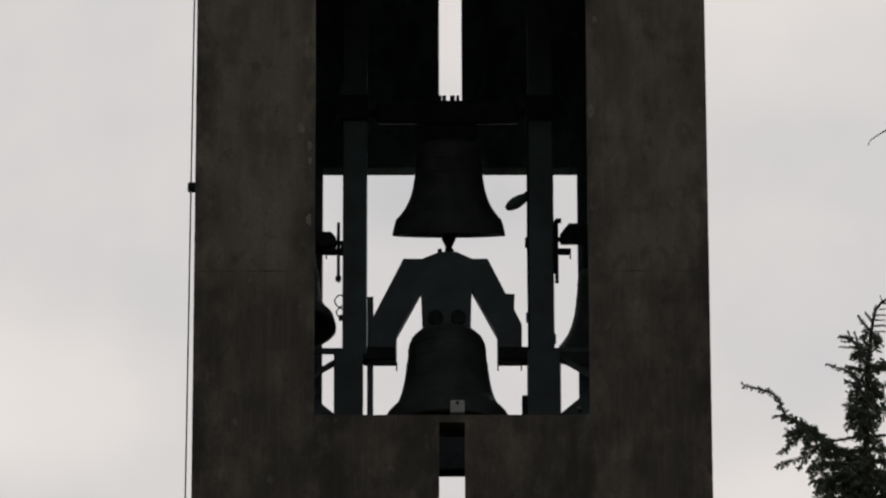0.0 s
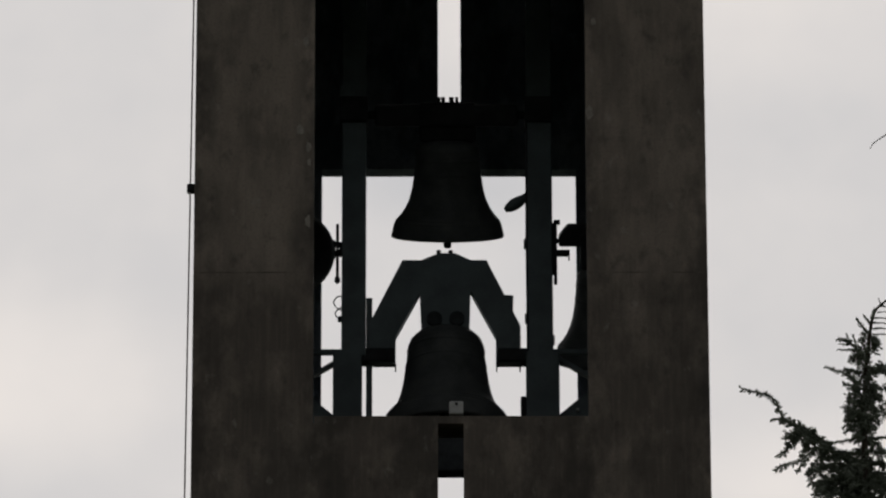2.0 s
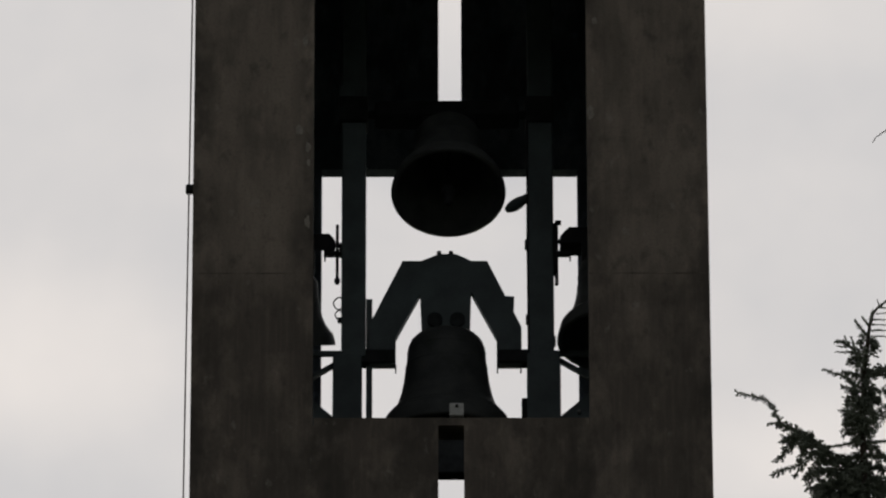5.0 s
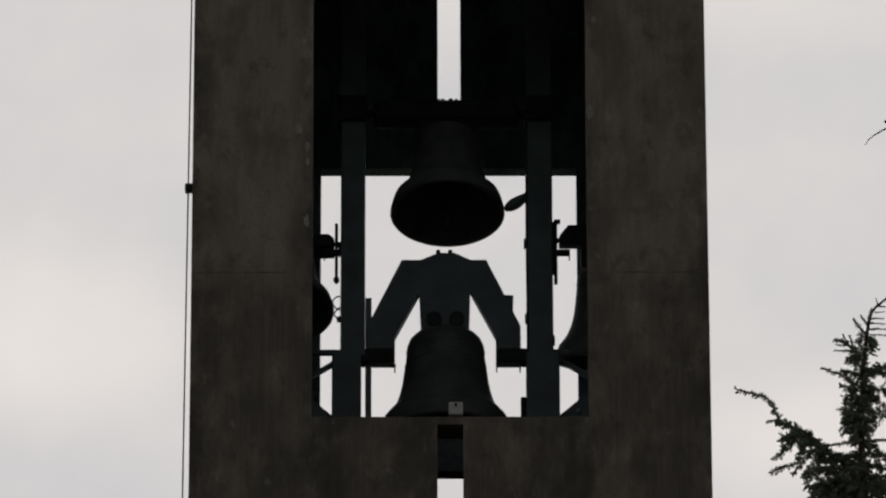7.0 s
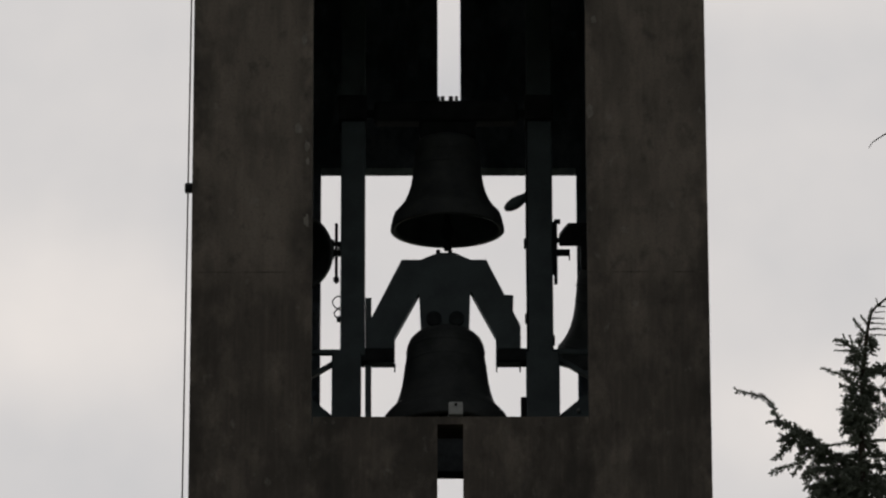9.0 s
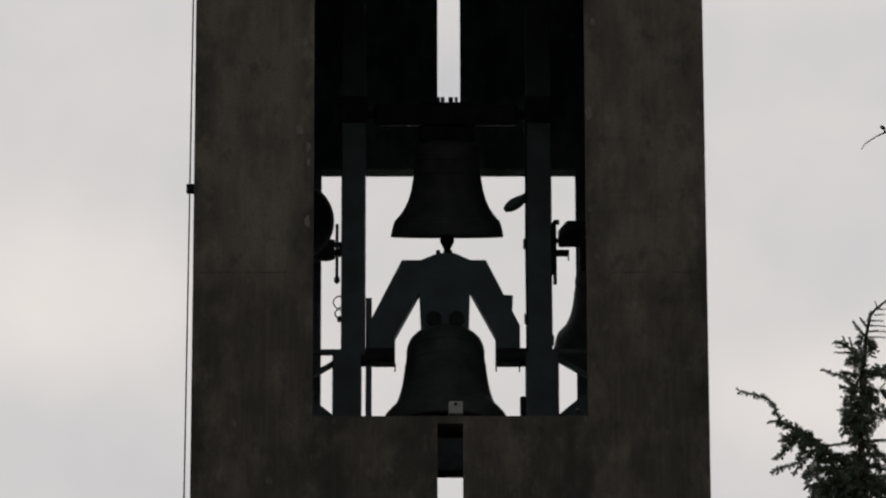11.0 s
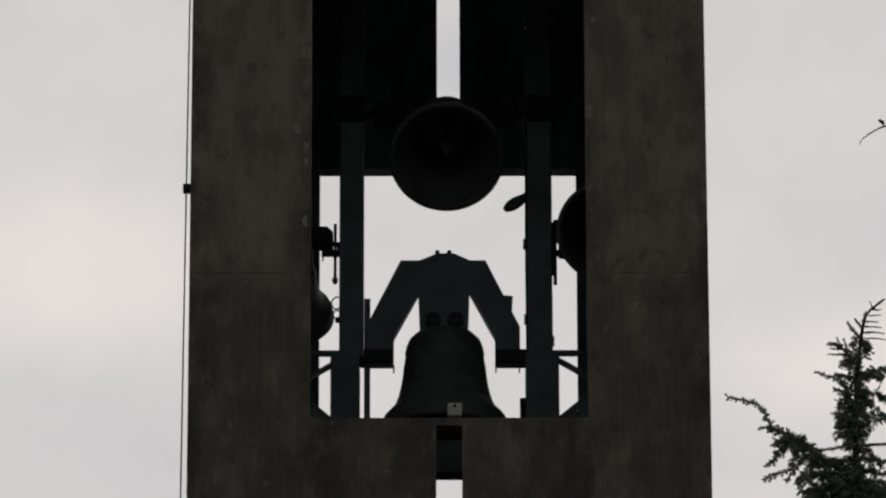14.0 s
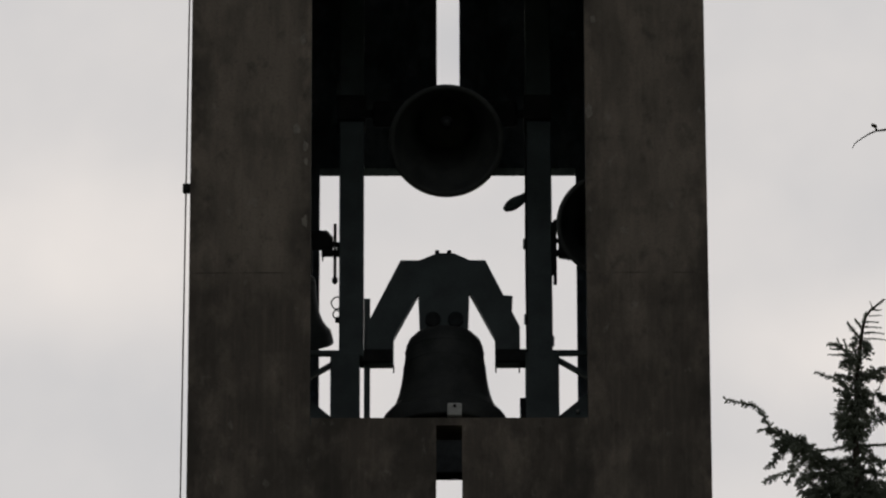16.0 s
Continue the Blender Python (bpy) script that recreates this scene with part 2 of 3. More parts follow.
def cloud_material():
    """Thin overcast lit from behind: broad soft banks, a brighter gap and a greyer bank."""
    m = bpy.data.materials.new("overcast_cloud")
    m.use_nodes = True
    t = m.node_tree
    t.nodes.clear()
    N, L = t.nodes.new, t.links.new
    co = N("ShaderNodeTexCoord")

    def noise_at(scale, detail, at):
        mp, n = N("ShaderNodeMapping"), N("ShaderNodeTexNoise")
        mp.inputs["Scale"].default_value, mp.inputs["Location"].default_value = (scale, scale, scale * 1.05), at
        n.inputs["Scale"].default_value, n.inputs["Detail"].default_value, n.inputs["Roughness"].default_value = 1.0, detail, 0.5
        L(co.outputs["Object"], mp.inputs["Vector"])
        L(mp.outputs["Vector"], n.inputs["Vector"])
        return n.outputs["Fac"]

    def bank(x, z, wide, high):
        """1 in the middle of a bank, 0 at its rim."""
        mp, ln, r = N("ShaderNodeMapping"), N("ShaderNodeVectorMath"), N("ShaderNodeMapRange")
        mp.inputs["Location"].default_value, mp.inputs["Scale"].default_value = (-x / wide, 0, -z / high), (1 / wide, 0, 1 / high)
        ln.operation, r.interpolation_type = "LENGTH", "SMOOTHERSTEP"
        r.inputs["From Min"].default_value, r.inputs["From Max"].default_value = 1.0, 0.0
        L(co.outputs["Object"], mp.inputs["Vector"])
        L(mp.outputs["Vector"], ln.inputs[0])
        L(ln.outputs["Value"], r.inputs["Value"])
        return r.outputs["Result"]

    def plus(a, b, amount):
        n = N("ShaderNodeMath")
        n.operation = "MULTIPLY_ADD"
        L(b, n.inputs[0])
        n.inputs[1].default_value = amount
        if isinstance(a, float):
            n.inputs[2].default_value = a
        else:
            L(a, n.inputs[2])
        return n.outputs[0]

    v = plus(0.2, noise_at(0.04, 3.0, (0.3, 0, 0.8)), 0.42)
    v = plus(v, noise_at(0.11, 3.0, (5.1, 0, 2.2)), 0.1)
    for x, z, wide, high, amount in BANKS:
        v = plus(v, bank(x, z, wide, high), amount)
    r = N("ShaderNodeValToRGB")
    e = r.color_ramp.elements
    e[0].position, e[0].color = 0.1, (0.53, 0.535, 0.555, 1)
    e[1].position, e[1].color = 0.9, (0.84, 0.785, 0.745, 1)
    L(v, r.inputs["Fac"])
    em, out_node = N("ShaderNodeEmission"), N("ShaderNodeOutputMaterial")
    L(r.outputs["Color"], em.inputs["Color"])
    L(em.outputs["Emission"], out_node.inputs["Surface"])
    return m


# middle x and z, half width and height, brighter or darker
BANKS = ((-52, -20, 30, 22, 0.34), (-52, -50, 40, 22, -0.12), (48, -4, 40, 22, 0.05), (52, -34, 34, 16, 0.3), (40, -60, 60, 16, 0.1), (25, 38, 80, 26, 0.22), (45, -8, 50, 16, -0.12), (4, 9, 26, 12, -0.25))
clouds = part("backdrop", slab(-95, 95, 0, 2, -75, 60), cloud_material(), None)
clouds.location = CLOUD
tagged(clouds, "pale grey overcast cloud far behind the tower", "sky", kind="structure")

# ---- the ground ----
ground = part("ground", slab(-1500, 1500, -1500, 1500, -0.5, 0), GRASS, None)
tagged(ground, "short green lawn round the bell tower", "ground", kind="structure")
forecourt = part("pavement", slab(-16, 16, -30, 14, 0.004, 0.05), PAVING, None)
tagged(forecourt, "dark asphalt forecourt at the foot of the tower", "pavement", kind="structure")

# ---- the tower ----
HALF, DEPTH, THICK, REAR = 2.1, 4.32, 0.28, 0.15
OPEN, SLOT = 1.119, 0.104
SILL, LINTEL, TOP = 29.485, 33.805, 38.2
tower = thing("bell_tower", 0, 0, 0.05, "tall board-marked concrete bell tower with open belfry and narrow slots", "bell tower")
JOINTS = [0.0, 5.33, 10.41, 15.49, 20.57, 25.65, 30.73, 35.81, TOP - 0.05]


def wall_lifts(name, inner_edge, side, y0, y1, parent, mat):
    """Half a wall cast in lifts. inner_edge: (from z, distance from the middle) steps; side: -1 or 1."""
    for lo, hi in zip(JOINTS, JOINTS[1:]):
        steps = [(max(lo, z0), min(hi, z1), x) for (z0, x), (z1, _) in zip(inner_edge, inner_edge[1:]) if z0 < hi and z1 > lo]
        edge = [(side * x, z) for z0, z1, x in steps for z in (z0, z1)]
        bm = plate(bmesh.new(), [(side * HALF, lo)] + edge + [(side * HALF, hi)], y0, y1)
        lift = part(name, bm, mat, parent)
        if hi < JOINTS[-1]:
            x0 = steps[-1][2]
            groove = slab(*sorted((side * (x0 + 0.004), side * (HALF - 0.012))), y0 - 0.0015, y0 - 0.0005, hi - 0.006, hi + 0.004)
            part("joint", groove, JOINT, lift, "dark pour joint in the concrete")


Z = 0.05
for name, y0, y1, left, right, slot_l, slot_r in (("front_wall", 0, THICK, OPEN, OPEN, SLOT, SLOT), ("rear_wall", DEPTH - REAR, DEPTH, OPEN - 0.012, OPEN + 0.002, 0.088, 0.112)):
    for side, half, slot in ((-1, left, slot_l), (1, right, slot_r)):
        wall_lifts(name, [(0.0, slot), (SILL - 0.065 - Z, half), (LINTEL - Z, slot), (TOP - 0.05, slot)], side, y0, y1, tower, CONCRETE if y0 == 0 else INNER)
for side in (-1, 1):
    for lo, hi in zip(JOINTS, JOINTS[1:]):
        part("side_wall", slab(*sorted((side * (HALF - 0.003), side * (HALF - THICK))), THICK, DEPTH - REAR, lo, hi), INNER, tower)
for y0, y1 in ((0.001, THICK - 0.001), (DEPTH - REAR + 0.001, DEPTH - 0.001)):
    part("sill", slab(-OPEN + 0.012, OPEN - 0.004, y0, y1, SILL - 0.065 - Z, SILL + 0.002 - Z), CONCRETE, tower)
part("roof", slab(-HALF - 0.1, HALF + 0.1, -0.1, DEPTH + 0.1, TOP - Z, TOP + 0.25, 0.02), CONCRETE, tower)
for x in (-0.88, 0.78):
    part("floor_beam", slab(x - 0.2, x + 0.2, THICK, DEPTH - REAR, SILL - 0.35 - Z, SILL - Z), CONCRETE, tower)

# pale mortar repairs along the inner edges of the pillars
prng = random.Random(4)
for x, z, w, h in ((-1.236, 32.085, 0.04, 0.055), (-1.163, 31.925, 0.022, 0.06), (-1.158, 31.785, 0.02, 0.045), (-1.166, 31.24, 0.028, 0.06), (1.147, 32.25, 0.036, 0.08), (1.187, 33.09, 0.03, 0.04), (-1.19, 32.9, 0.025, 0.05)):
    ring = [(x + w * math.cos(k * math.tau / 12) * prng.uniform(0.6, 1.1), z - Z + h * math.sin(k * math.tau / 12) * prng.uniform(0.6, 1.1)) for k in range(12)]
    part("repair_patch", plate(bmesh.new(), ring, -0.002, 0.004), LIME, tower, "pale mortar repair")

# ---- lightning conductor beside the tower's edge ----
cable = thing("lightning_conductor", -2.12, 0.2, 0.05, "thin grey lightning conductor cable clamped to the tower edge", "cable")
part("wire", tube(bmesh.new(), [(-0.08, 0, 0), (-0.07, 0, 24), (-0.034, 0, 28.8), (-0.010, 0, 33.4), (0.01, 0, 38)], 0.0065, 8), COPPER, cable)
for z in (3.2, 7.9, 12.6, 17.3, 22.0, 31.59, 36.3):
    x = -0.075 if z < 25 else -0.012
    clamp = slab(x - 0.035, x + 0.03, -0.035, 0.035, z - 0.035, z + 0.035, 0.012)
    part("clamp", clamp, DARK_STEEL, cable)

# ---- the steel bell frame ----
MID = 2.1
frame_thing = thing("bell_stand", 0, MID, SILL, "grey-painted steel bell stand in the open belfry", "bell stand")
F0 = SILL


def fr(name, x0, x1, z0, z1, half=0.09, mat=STEEL, bevel=0.012, y=0.0):
    return part(name, slab(x0, x1, y - half, y + half, z0 - F0, z1 - F0, bevel), mat, frame_thing)


fr("column", -0.91, -0.704, 30.98, 37.2)
fr("column", 0.657, 0.872, 30.98, 37.2)
fr("base_column", -0.98, -0.735, F0, 31.0, 0.13)
fr("base_column", 0.642, 0.921, F0, 31.0, 0.13)
fr("angle_bar", -0.702, -0.65, F0, 31.55, 0.012, bevel=0.0)
for s, x in ((-1, -0.98), (1, 0.92)):
    fr("cross_bar", min(s * 0.86, s * 1.82), max(s * 0.86, s * 1.82), 31.025, 31.07, 0.02, bevel=0.004)
    high = 0.045 if s > 0 else 0.0
    for name, za, zb, w in (("brace", 30.945 + high, 30.72 + high, 0.03), ("brace", 30.44, 30.76, 0.05)):
        low = w if zb < za else 0.5
        bm = plate(bmesh.new(), [(x, za - low - F0), (x, za + w * 0.4 - F0), (x + s * 0.36, zb + w * 0.4 - F0), (x + s * 0.36, zb - low - F0)], -0.025, 0.025)
        part(name, bm, STEEL, frame_thing)
    # bearings of the bell at the side
    xb, xw = (-0.946, 0.013) if s < 0 else (0.8975, 0.0145)
    bar = fr("bearing_bar", xb - xw, xb + xw, 31.70 if s < 0 else 31.69, 32.24 if s < 0 else 32.27, 0.03, DARK_STEEL, 0.004)
    xc, zc = (xb, 31.725) if s < 0 else (0.914, 32.266)
    part("bolt", rod((xc - 0.024, 0, zc - F0), (xc + 0.024, 0, zc - F0), 0.022), DARK_STEEL, bar)
    arm = fr("bracket", *((-1.06, -0.912) if s < 0 else (0.89, 1.018)), 31.955, 31.995, 0.03, DARK_STEEL, 0.004)
    part("hook", slab(*((-1.055, -1.043) if s < 0 else (1.006, 1.018)), -0.01, 0.01, 31.91 - F0, 31.99 - F0), DARK_STEEL, arm)
    if s < 0:
        fr("bearing_block", -0.93, -0.907, 31.96, 32.02, 0.05, DARK_STEEL, 0.006)
    else:
        fr("bearing_block", 0.85, 0.911, 31.79, 32.24, 0.06, DARK_STEEL)
    # bearings of the upper bell
    fr("bearing_block", *((-0.93, -0.69) if s < 0 else (0.64, 0.88)), 33.17, 33.40, 0.14, DARK_STEEL)
    # bearings of the still bell
    fr("bearing_block", *((-0.735, -0.46) if s < 0 else (0.40, 0.66)), 30.94, 31.06, 0.07, DARK_STEEL)
fr("support_beam", -1.0, 0.95, F0, 29.92, 0.08, RUBBER, y=-0.96)
fr("cross_beam", -0.92, 0.87, 36.9, 37.1, 0.1)
fr("cable_clip", -0.94, -0.90, 33.40, 33.52, 0.11, STEEL, 0.006)
fr("cable_clip", -0.74, -0.70, 33.40, 33.50, 0.11, STEEL, 0.006)
fr("cable_clip", 0.63, 0.66, 32.02, 32.10, 0.03, DARK_STEEL, 0.008)
fr("cable_clip", 0.635, 0.66, 31.32, 31.40, 0.03, DARK_STEEL, 0.008)
fr("cable_clip", 0.86, 0.885, 31.12, 31.20, 0.03, DARK_STEEL, 0.008)
fr("junction_box", 0.595, 0.645, 30.3, 30.62, 0.05, DARK_STEEL, 0.01)
# pale block added to stand in for a small glint beside the opening
part("glint_block", slab(1.06, 1.085, -0.06, -0.026, 30.48 - F0, 30.505 - F0, 0.005), PALE, frame_thing, "small pale block standing in for a glint")
conduit = tube(bmesh.new(), [(0.655, -0.09, 30.6 - F0), (0.656, -0.095, 31.3 - F0), (0.652, -0.095, 32.0 - F0), (0.656, -0.095, 33.2 - F0)], 0.009, 6)
part("conduit", conduit, DARK_STEEL, frame_thing)

# ---- bells ----
SHAPE = ((1.0, 0.0), (0.995, 0.03), (0.955, 0.13), (0.93, 0.16), (0.85, 0.215), (0.76, 0.29), (0.688, 0.38), (0.638, 0.48), (0.605, 0.6), (0.582, 0.73),
         (0.57, 0.83), (0.555, 0.905), (0.49, 0.955), (0.36, 0.985), (0.2, 0.998), (0.0, 1.0))


FULL_SHAPE = ((1.0, 0.0), (1.0, 0.08), (0.982, 0.136), (0.912, 0.189), (0.832, 0.242), (0.772, 0.295), (0.737, 0.348), (0.706, 0.402), (0.667, 0.508), (0.641, 0.614), (0.615, 0.721),
              (0.597, 0.83), (0.586, 0.855), (0.559, 0.897), (0.476, 0.946), (0.37, 0.974), (0.2, 0.99), (0.0, 1.0))


def bell_mesh(radius, height, z_mouth, shape=SHAPE):
    """The bell's wall, thick at the sound bow, with raised mouldings."""
    hs, rs = [h for _, h in shape], [r for r, _ in shape]
    rims = ((0.17, 0.012), (0.205, 0.008), (0.66, 0.007), (0.80, 0.010), (0.845, 0.006))
    outer = []
    for h in sorted(set([k * 0.02 for k in range(46)] + hs + [at + d for at, w in rims for d in (-w, -w * 0.5, w * 0.5, w)])):
        proud = max([0.0] + [w * 0.45 for at, w in rims if abs(h - at) <= w * 0.55])
        outer.append((float(np.interp(h, hs, rs)) * radius + proud, z_mouth + h * height))
    inner = [(max(0.0, r * radius - (0.1 if h < 0.2 else 0.065) * radius) if r else 0.0, z_mouth + 0.01 + h * height * 0.94) for r, h in shape]
    return lathe(bmesh.new(), inner[::-1] + [(radius * 0.93, z_mouth)] + outer, 72)


def clapper_part(bell, top, length, ball):
    """Hangs inside; its own origin is the pin it swings on."""
    bm = lathe(bmesh.new(), [(0, 0.03), (0.022, 0.02), (0.02, -length * 0.6), (0.026, -length + ball * 2.4), (ball, -length + ball * 1.3), (ball * 1.05, -length + ball * 0.6),
                             (ball * 0.75, -length), (ball * 0.5, -length - ball * 0.5), (ball * 0.62, -length - ball * 1.4), (ball * 0.5, -length - ball * 1.8), (0, -length - ball * 1.85)], 20)
    c = part("clapper", bm, DARK_STEEL, bell, "dark iron clapper")
    c.location = (0, 0, top)
    return c


def swinging_bell(label, x, z, radius, drop, height, yoke, over, deep, ends, cut=0.0, back=0.0, up=0.0):
    """A bell on its yoke; the origin is the axle. drop: axle to mouth."""
    bell = thing("church_bell", x, MID, z, label, "bell", "bells in the belfry")
    part("bell_body", bell_mesh(radius, height, -drop), BRONZE, bell)
    crown = -drop + height
    if cut:
        h = yoke * 0.9
        profile = [(ends[0], up - h), (ends[0], up + h - cut), (ends[0] + cut * 0.8, up + h), (ends[1] - cut * 0.8, up + h), (ends[1], up + h - cut), (ends[1], up - h)]
        beam = plate(bmesh.new(), profile, back - yoke, back + yoke, 0.01)
    else:
        beam = slab(ends[0], ends[1], -yoke, yoke, -yoke * 0.9, yoke * 0.9, 0.03)
    beam_ob = part("yoke", beam, DARK_STEEL, bell, "dark steel yoke")
    stock = part("headstock", slab(-radius * 0.5, radius * 0.5, -deep, deep, crown - 0.02, over, 0.03), DARK_STEEL, bell)
    for i in (-1, 1):
        part("axle", rod((ends[0] + 0.01, 0, 0) if i < 0 else (ends[1] - 0.01, 0, 0), (ends[0] - 0.08, 0, 0) if i < 0 else (ends[1] + 0.08, 0, 0), 0.022 if cut else 0.035), DARK_STEEL, beam_ob)
    for bx, thick in ((-0.074, 0.014), (-0.038, 0.017), (0.032, 0.02), (0.078, 0.013)):
        part("bolt", rod((bx, 0, over - 0.02), (bx, 0, over + 0.045), thick, 8), DARK_STEEL, stock)
    return bell, clapper_part(bell, crown - 0.1, drop + crown - 0.14 + 0.235 * radius, radius * 0.12)


upper_bell, upper_clapper = swinging_bell("large dark bronze bell swinging on a steel yoke", -0.012, 33.284, 0.481, 1.04, 0.83, 0.1, 0.11, 0.06, (-0.62, 0.60))
west_bell, west_clapper = swinging_bell("small dark bronze bell swinging beside the frame", -1.308, 32.058, 0.347, 0.84, 0.6, 0.08, 0.07, 0.09, (-0.36, 0.345), 0.06, 0.045, 0.026)
east_bell, east_clapper = swinging_bell("medium dark bronze bell swinging beside the frame", 1.320, 32.09, 0.428, 1.04, 0.82, 0.095, 0.07, 0.1, (-0.393, 0.40), 0.095, 0.052, 0.042)

# the still bell below, on a bent-arm yoke
still = thing("church_bell", -0.03, MID, 31.24, "dark bronze bell hanging still under a bent-arm steel yoke", "bell", "bells in the belfry")
SX, SZ = -0.03, 31.24
part("bell_body", bell_mesh(0.54, 0.985, -0.985, FULL_SHAPE), BRONZE, still)


def yoke_plate(name, pts, half):
    return part(name, plate(bmesh.new(), [(x - SX, z - SZ) for x, z in pts], -half, half, 0.002), STEEL, still)


yoke_body = yoke_plate("yoke_body", [(-0.249, 31.885), (-0.09, 31.955), (0.05, 31.955), (0.19, 31.885), (0.178, 31.6), (0.167, 31.22), (-0.236, 31.22), (-0.25, 31.58)], 0.046)
arm_l = yoke_plate("yoke_arm", [(-0.397, 31.89), (-0.245, 31.89), (-0.246, 31.59), (-0.454, 31.178), (-0.454, 30.93), (-0.677, 30.93), (-0.677, 31.294)], 0.045)
arm_r = yoke_plate("yoke_arm", [(0.313, 31.89), (0.186, 31.89), (0.174, 31.61), (0.39, 31.177), (0.39, 30.93), (0.598, 30.93), (0.598, 31.276)], 0.045)
for bx in (-0.127, 0.063):
    part("buffer", rod((bx - SX, -0.075, 0.094), (bx - SX, -0.03, 0.094), 0.064, 20), RUBBER, yoke_body, "round black rubber buffer")
for bx in (-0.09, 0.011):
    part("bolt", rod((bx - SX, 0, 0.7), (bx - SX, 0, 0.757), 0.019, 8), DARK_STEEL, yoke_body)
for bx in (-0.454, 0.396, 0.592):
    part("pin", slab(bx - 0.006 - SX, bx + 0.006 - SX, -0.01, 0.01, 30.87 - SZ, 30.94 - SZ), DARK_STEEL, arm_l if bx < 0 else arm_r)
part("lug", plate(bmesh.new(), [(0.46 - SX, 31.57 - SZ), (0.54 - SX, 31.565 - SZ), (0.535 - SX, 31.43 - SZ), (0.50 - SX, 31.43 - SZ)], -0.03, 0.03), STEEL, arm_r)
clapper_part(still, -0.15, 0.72, 0.06)

# ---- the striking hammer on the column ----
hammer = thing("bell_hammer", 0.66, MID, 32.5, "dark leaf-shaped striking hammer fixed to the frame column", "hammer")
part("arm", tube(bmesh.new(), [(0.01, -0.02, 0.02), (-0.03, -0.02, -0.01), (-0.08, -0.02, -0.06)], [0.025, 0.028, 0.03], 10), DARK_STEEL, hammer)
head = lathe(bmesh.new(), [(0, -0.075), (0.018, -0.07), (0.034, -0.04), (0.043, 0.0), (0.04, 0.05), (0.028, 0.1), (0.012, 0.13), (0, 0.132)], 20)
head_ob = part("head", head, STEEL, hammer)
head_ob.matrix_basis = pose(-0.115, -0.02, -0.08, 0, 56, 0) @ Matrix.Scale(1.2, 4)

# ---- loops of cable and the small floodlight ----
loops = thing("cable_loops", -0.93, MID - 0.02, 31.435, "thin wire loops hanging from the frame column", "cable")
for z, r in ((0.07, 0.046), (-0.035, 0.032)):
    ring = tube(bmesh.new(), [(math.cos(k / 20 * math.tau) * r, 0.01 * math.sin(k), z + math.sin(k / 20 * math.tau) * r * 1.15) for k in range(21)], 0.006, 6)
    part("loop", ring, DARK_STEEL, loops)
part("knot", slab(-0.012, 0.03, -0.02, 0.02, -0.11, -0.065, 0.008), DARK_STEEL, loops)
lamp = thing("floodlight", 0.045, 0.1, SILL, "small pale grey floodlight on a bracket over the sill", "floodlight")
part("bracket", slab(-0.2, 0.2, -0.03, 0.04, 0, 0.012), DARK_STEEL, lamp)
housing = part("housing", slab(-0.058, 0.058, -0.05, 0.07, 0.045, 0.16, 0.012), PALE, lamp)
part("stem", slab(-0.02, 0.02, -0.01, 0.03, 0.012, 0.05), DARK_STEEL, lamp)
part("hinge", rod((-0.01, -0.056, 0.13), (0.012, -0.056, 0.13), 0.012, 8), DARK_STEEL, housing)

# ---- the conifer nearer to the eye ----
TREE_Y = -38.0
SLOPE = 0.49  # rise that keeps a leaf on its limb's line as it stands nearer or farther
rng = random.Random(11)


def spray(bm, start, way, length, shoot, thick=0.004):
    """A feathery twig of the lower crown: a thin stem with short side shoots to both sides."""
    way = Vector(way).normalized()
    across = Vector((rng.uniform(-1, 1), rng.uniform(-1, 1), rng.uniform(-1, 1))).cross(way)
    across = across.normalized() if across.length > 1e-3 else way.orthogonal().normalized()
    bend = Vector((rng.uniform(-0.2, 0.2), rng.uniform(-0.2, 0.2), rng.uniform(-0.3, 0.05)))
    at = [Vector(start) + way * length * u + bend * length * u * u for u in (0, 0.35, 0.7, 1)]
    tube(bm, at, [thick, thick * 0.9, thick * 0.75, thick * 0.35], 4)
    n = max(3, int(length / 0.0075))
    for i in range(n):
        u = (i + rng.random()) / n
        k = min(2, int(u * 3))
        p = at[k].lerp(at[k + 1], u * 3 - k)
        d = (way * rng.uniform(0.45, 0.9) + across * rng.choice((-1, 1)) * rng.uniform(0.6, 1.0) + Vector((0, rng.uniform(-0.35, 0.35), rng.uniform(-0.25, 0.1)))).normalized()
        L = shoot * (1.05 - 0.6 * u) * rng.uniform(0.5, 1.15)
        tube(bm, [p, p + d * L * 0.6, p + d * L + Vector((0, 0, -0.1 * L))], [thick * 0.8, thick * 0.85, thick * 0.3], 3)


def along(pts, u):
    s = [(b - a).length for a, b in zip(pts, pts[1:])]
    d = u * sum(s)
    for a, b, l in zip(pts, pts[1:], s):
        if d <= l:
            return a.lerp(b, d / l), (b - a).normalized()
        d -= l
    return pts[-1], (pts[-1] - pts[-2]).normalized()


BASE = Vector((1.05, TREE_Y, 0))
conifer = thing("conifer_tree", *BASE, "dark green conifer with a feathery leaning top", "tree")


def limb_points(pts, deep=0.0):
    """A limb's line from (x, z) pairs; deep: how far it wanders towards the eye or away."""
    way = rng.uniform(-1, 1) * deep
    bend = [way * i / max(1, len(pts) - 1) for i in range(len(pts))]
    return [Vector((x, TREE_Y + d, z + SLOPE * d)) for (x, z), d in zip(pts, bend)]


